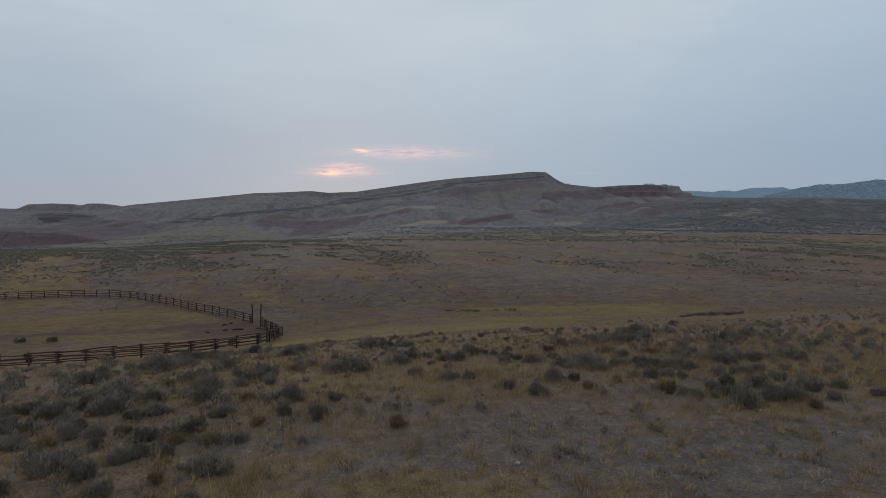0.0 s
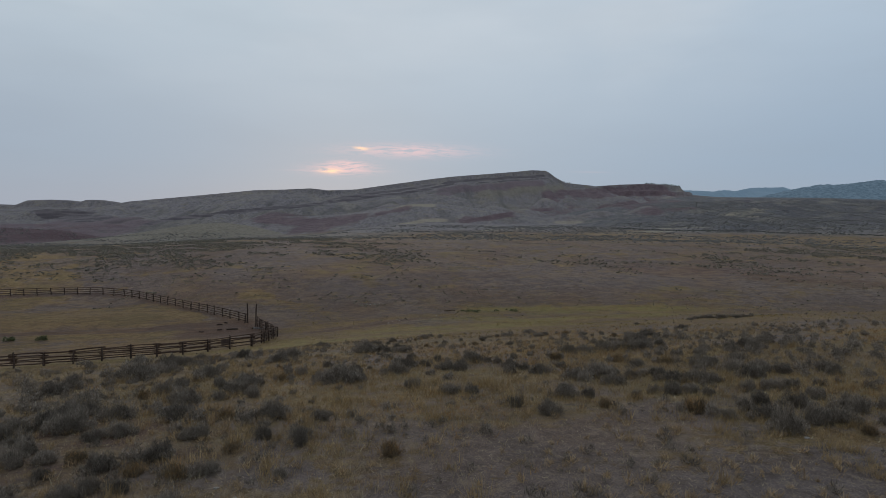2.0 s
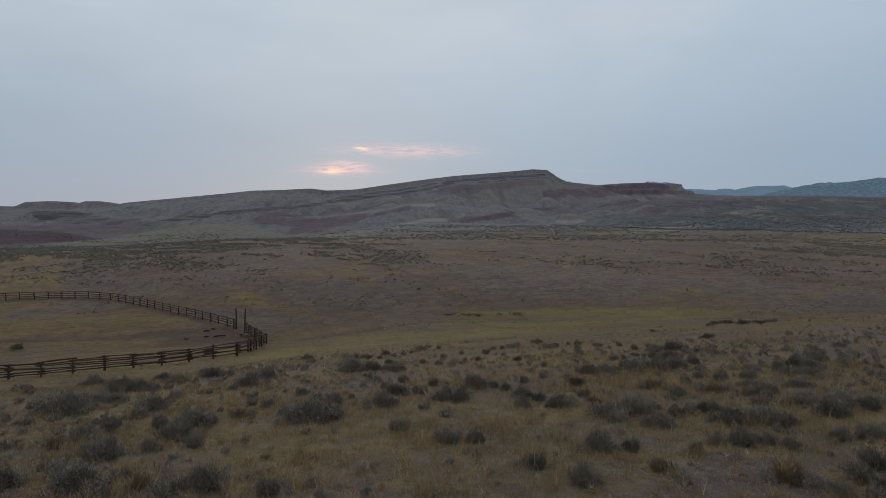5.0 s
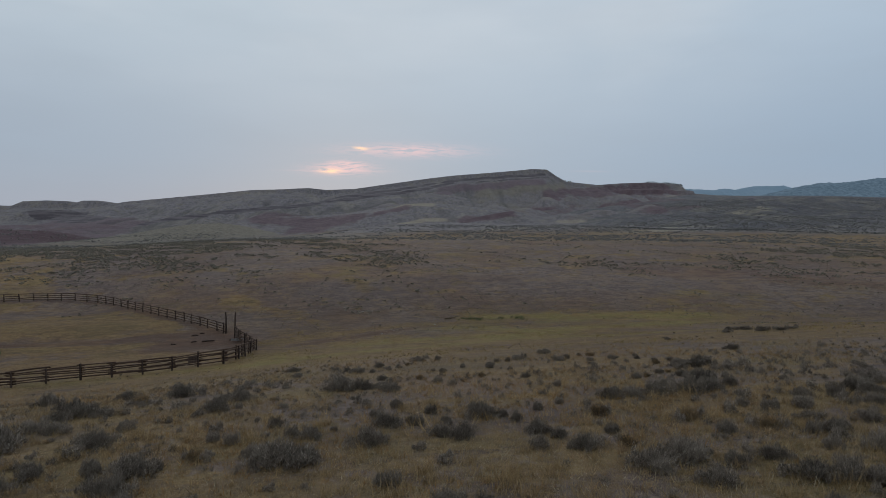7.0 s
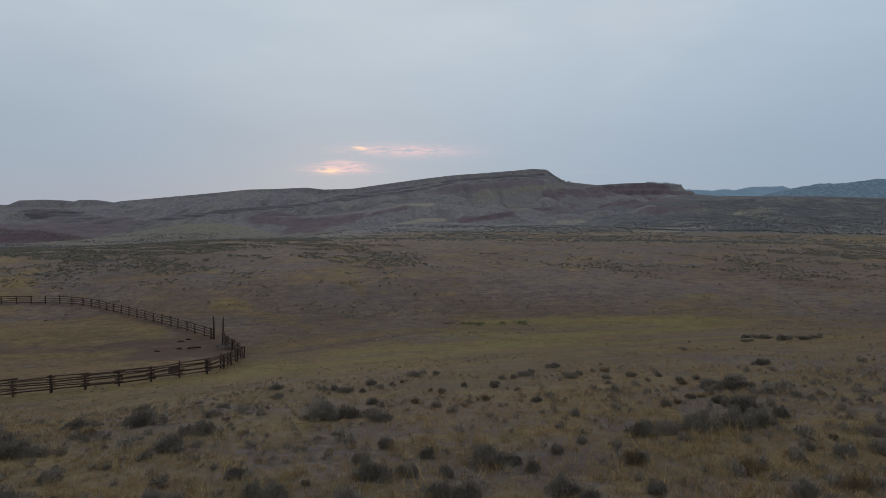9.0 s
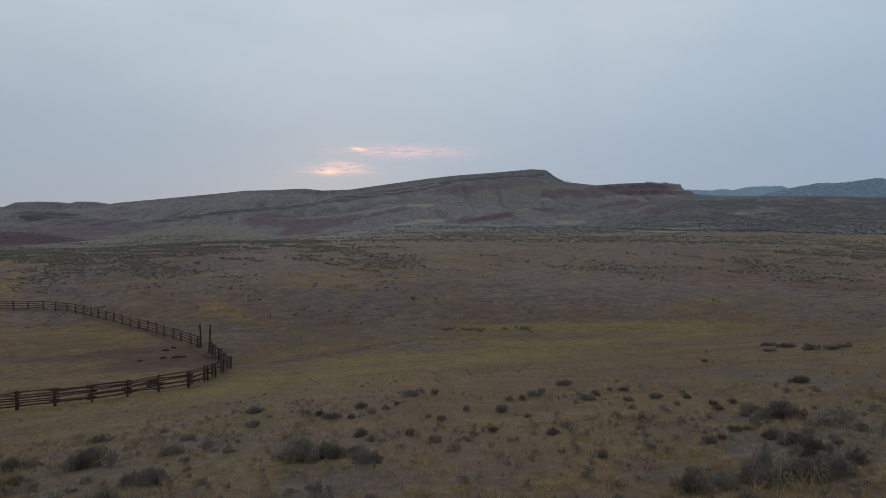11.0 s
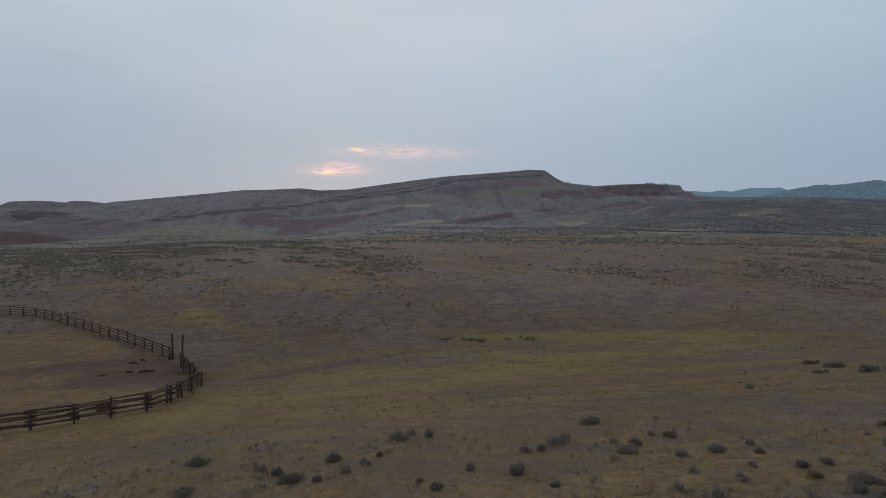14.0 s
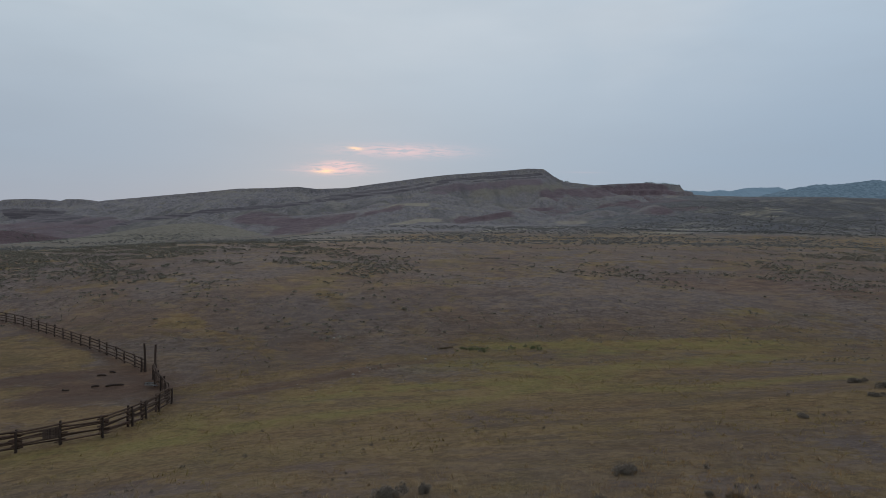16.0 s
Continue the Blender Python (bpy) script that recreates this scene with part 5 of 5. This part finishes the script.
grass("straw_grass", 110000, -36, 38, 4, 50, 7, 0.16, 0.009, MAT_STRAW, "dry straw-coloured bunch grass", 91, tuft_cover)
grass("rusty_grass", 50000, -36, 38, 4, 50, 7, 0.16, 0.009, MAT_RUST, "rust-brown dried grass", 92, rust_cover)
grass("bleached_grass", 70000, -36, 38, 4, 50, 5, 0.15, 0.011, MAT_PALE, "pale bleached grass stalks", 93, tuft_cover)
grass("tall_grass", 5200, -30, 32, 4, 46, 26, 0.23, 0.008, MAT_STRAW, "taller clumps of straw-coloured grass", 95, rust_cover)
grass("bunch_grass", 2600, -16, 18, 4, 30, 60, 0.23, 0.0075, MAT_STRAW, "crisp tufts of golden bunch grass", 96, bunch_cover, 0.085)
grass("litter", 120000, -18, 20, 4, 24, 2, 0.07, 0.013, MAT_PALE, "short broken stalks strewn over bare soil", 97, lambda x, y: 0.5 + 0 * x, 0.05, 2.0)
grass("swale_grass", 42000, -48, 60, 46, 98, 5, 0.13, 0.02, MAT_SWALE, "yellow grass along the swale", 94, swale_cover)


# ---- small things ----
def stone_mesh(seed):
    """A flattened, angular field stone."""
    r = np.random.default_rng(seed)
    bm = bmesh.new()
    bmesh.ops.create_icosphere(bm, subdivisions=2, radius=0.5)
    planes = [Vector(r.normal(size=3)).normalized() for _ in range(7)]
    for v in bm.verts:
        for n in planes:
            d = v.co.dot(n) - 0.36
            if d > 0:
                v.co -= n * d * 0.9
        v.co *= 1 + 0.05 * r.uniform(-1, 1)
        v.co.z *= 0.55
    me = bpy.data.meshes.new("stone")
    bm.to_mesh(me)
    bm.free()
    me.materials.append(MAT_STONE)
    return me


STONES = [stone_mesh(400 + k) for k in range(5)]


def stone(x, y, size, turn):
    ob = new("stone", STONES[int(turn * 10) % 5])
    z = float(height(x, y)[0])
    ob.matrix_basis = Matrix.LocRotScale((x, y, z + 0.07 * size), Euler((0, 0, turn)), (0.7 * size, 0.56 * size, 0.6 * size))
    tagged(ob, "pale weathered field stone half sunk in dry grass", "stone", "pale stones on the range")


for sx, sy, size, turn in ((-9.41, 78.2, 0.45, 0.3), (-8.14, 80.0, 0.35, 1.1), (-8.5, 80.7, 0.3, 2.0), (-7.6, 80.4, 0.25, 0.9), (-9.0, 79.3, 0.22, 2.6), (-3.12, 83.8, 0.5, 1.7), (-6.9, 79.7, 0.2, 0.4),
                           (-4.42, 11.24, 0.16, 0.2), (-3.88, 10.8, 0.14, 1.4), (-3.7, 10.5, 0.10, 2.2), (8.27, 13.6, 0.2, 2.9), (-6.6, 9.5, 0.14, 0.7), (0.12, 36.9, 0.2, 1.3), (-2.67, 40.0, 0.18, 2.4),
                           (0.6, 34.2, 0.16, 0.6), (-13.8, 75.6, 0.22, 1.2), (-11.7, 73.5, 0.26, 0.5), (-8.6, 72.7, 0.24, 2.3), (-14.3, 92.9, 0.45, 0.1), (-13.6, 93.3, 0.4, 1.6), (-12.9, 93.5, 0.25, 2.7), (-10.6, 74.4, 0.2, 0.9), (1.6, 10.2, 0.22, 1.9)):
    stone(sx, sy, size, turn)


def fallen_log(x, y, length, radius, turn):
    dx, dy = math.cos(turn) * length / 2, math.sin(turn) * length / 2
    za, zb = (float(height(x + k * dx, y + k * dy)[0]) + radius * 0.7 for k in (-1, 1))
    ob = lay_log("fallen_log", POST_LOGS, (x - dx, y - dy, za), (x + dx, y + dy, zb), radius, None)
    tagged(ob, "dark weathered log lying on bare corral soil", "log", "logs on the corral floor")


for lx, ly, length, radius, turn in ((-30.5, 76.8, 1.5, 0.10, 0.15), (-32.2, 76.7, 0.6, 0.09, 0.4), (-34.3, 75.8, 0.6, 0.09, -0.2), (-33.5, 79.7, 0.8, 0.10, 0.1), (-27.6, 77.0, 0.6, 0.09, 0.3),
                                     (-33.0, 80.6, 0.6, 0.09, -0.3)):
    fallen_log(lx, ly, length, radius, turn)


def board_panel():
    """Three old boards nailed over the rails beside one post."""
    a, b = Vector((*NEAR_POSTS[9], 0)), Vector((*NEAR_POSTS[10], 0))
    along = (b - a).normalized()
    mid = a + along * 0.5
    z = float(height(mid.x, mid.y)[0])
    for k in range(3):
        bm = bmesh.new()
        bmesh.ops.create_cube(bm, size=1.0)
        bmesh.ops.scale(bm, vec=(0.85, 0.035, 0.19), verts=bm.verts)
        bmesh.ops.bevel(bm, geom=bm.edges[:], offset=0.006, segments=1)
        me = bpy.data.meshes.new("board")
        bm.to_mesh(me)
        bm.free()
        ob = part("board", me, MAT_POST, near_fence, "dark plank nailed over the rails")
        place = Matrix.Translation(Vector((mid.x, mid.y, z + 0.62 + 0.21 * k)) - near_base) @ Matrix.Rotation(math.atan2(along.y, along.x), 4, "Z") @ Matrix.Translation((0, 0.13, 0))
        ob.matrix_basis = place @ Matrix.Rotation(0.04 * (k - 1), 4, "Y")


board_panel()


def low_mat(name, x, y, wide, deep, count, material, label, seed):
    """A low spreading patch of one plant."""
    r = np.random.default_rng(seed)
    spots = [(x + wide / 2 * a, y + deep / 2 * b, 0.5 + 0.5 * c) for a, b, c in zip(r.normal(size=count) * 0.55, r.normal(size=count) * 0.55, r.uniform(size=count))]
    v, f = heap(r, spots, 40, 0.26, 0.05, 0.2)
    tagged(part(name, mesh_from(name, v, f), material), label, "shrubs", kind="stuff")


low_mat("green_shrub_mat", 1.9, 88.2, 4.0, 1.6, 16, MAT_GREEN, "low green shrubs in the damp swale", 501)
low_mat("green_weed_mat", 9.0, 88.6, 5.0, 2.0, 12, MAT_GREEN, "low green weeds in the damp swale", 502)
low_mat("brush_mat", -14.6, 92.9, 4.5, 2.0, 12, MAT_HEATH, "patch of dead brown brush on the slope", 503)
low_mat("crest_brush", 7.5, 137.5, 6.0, 2.0, 9, MAT_RANGE, "low grey brush near the crest", 504)
low_mat("swale_brush", -1.1, 88.8, 1.6, 0.8, 6, MAT_OLIVE, "low brown brush in the swale", 505)


def brush_line():
    """Brush added to draw a long dark line across the far flat."""
    r = np.random.default_rng(77)
    t = r.uniform(size=700)
    x = np.interp(t, [0, 0.25, 0.65, 1.0], [77.7, 99.4, 142.9, 200.0])
    y = np.interp(t, [0, 0.25, 0.65, 1.0], [299.8, 264.6, 251.6, 236.0]) + r.normal(size=700) * 0.8
    return list(zip(x, y, r.uniform(0.35, 0.8, 700)))


stuff("brush_line", brush_line(), 14, 0.42, 0.28, MAT_JUNIPER, "low brush added to draw a long dark line across the sagebrush flat", 78, 0.6)


def junipers(name, x0, x1, y0, y1, n, lo, hi, label, seed):
    """Small dark trees along a rim."""
    r = np.random.default_rng(seed)
    t = r.uniform(size=n)
    x, y = x0 + (x1 - x0) * t, y0 + (y1 - y0) * t + r.uniform(0, 14, n)
    stuff(name, list(zip(x, y, r.uniform(lo, hi, n))), 34, 0.4, 0.26, MAT_JUNIPER, label, seed + 1, 0.95)


junipers("rim_junipers", 285, 350, 898, 920, 34, 1.4, 3.0, "dark junipers along the rim of the red mesa", 601)
junipers("saddle_junipers", 128, 150, 778, 784, 8, 1.2, 2.4, "dark junipers on the saddle", 611)
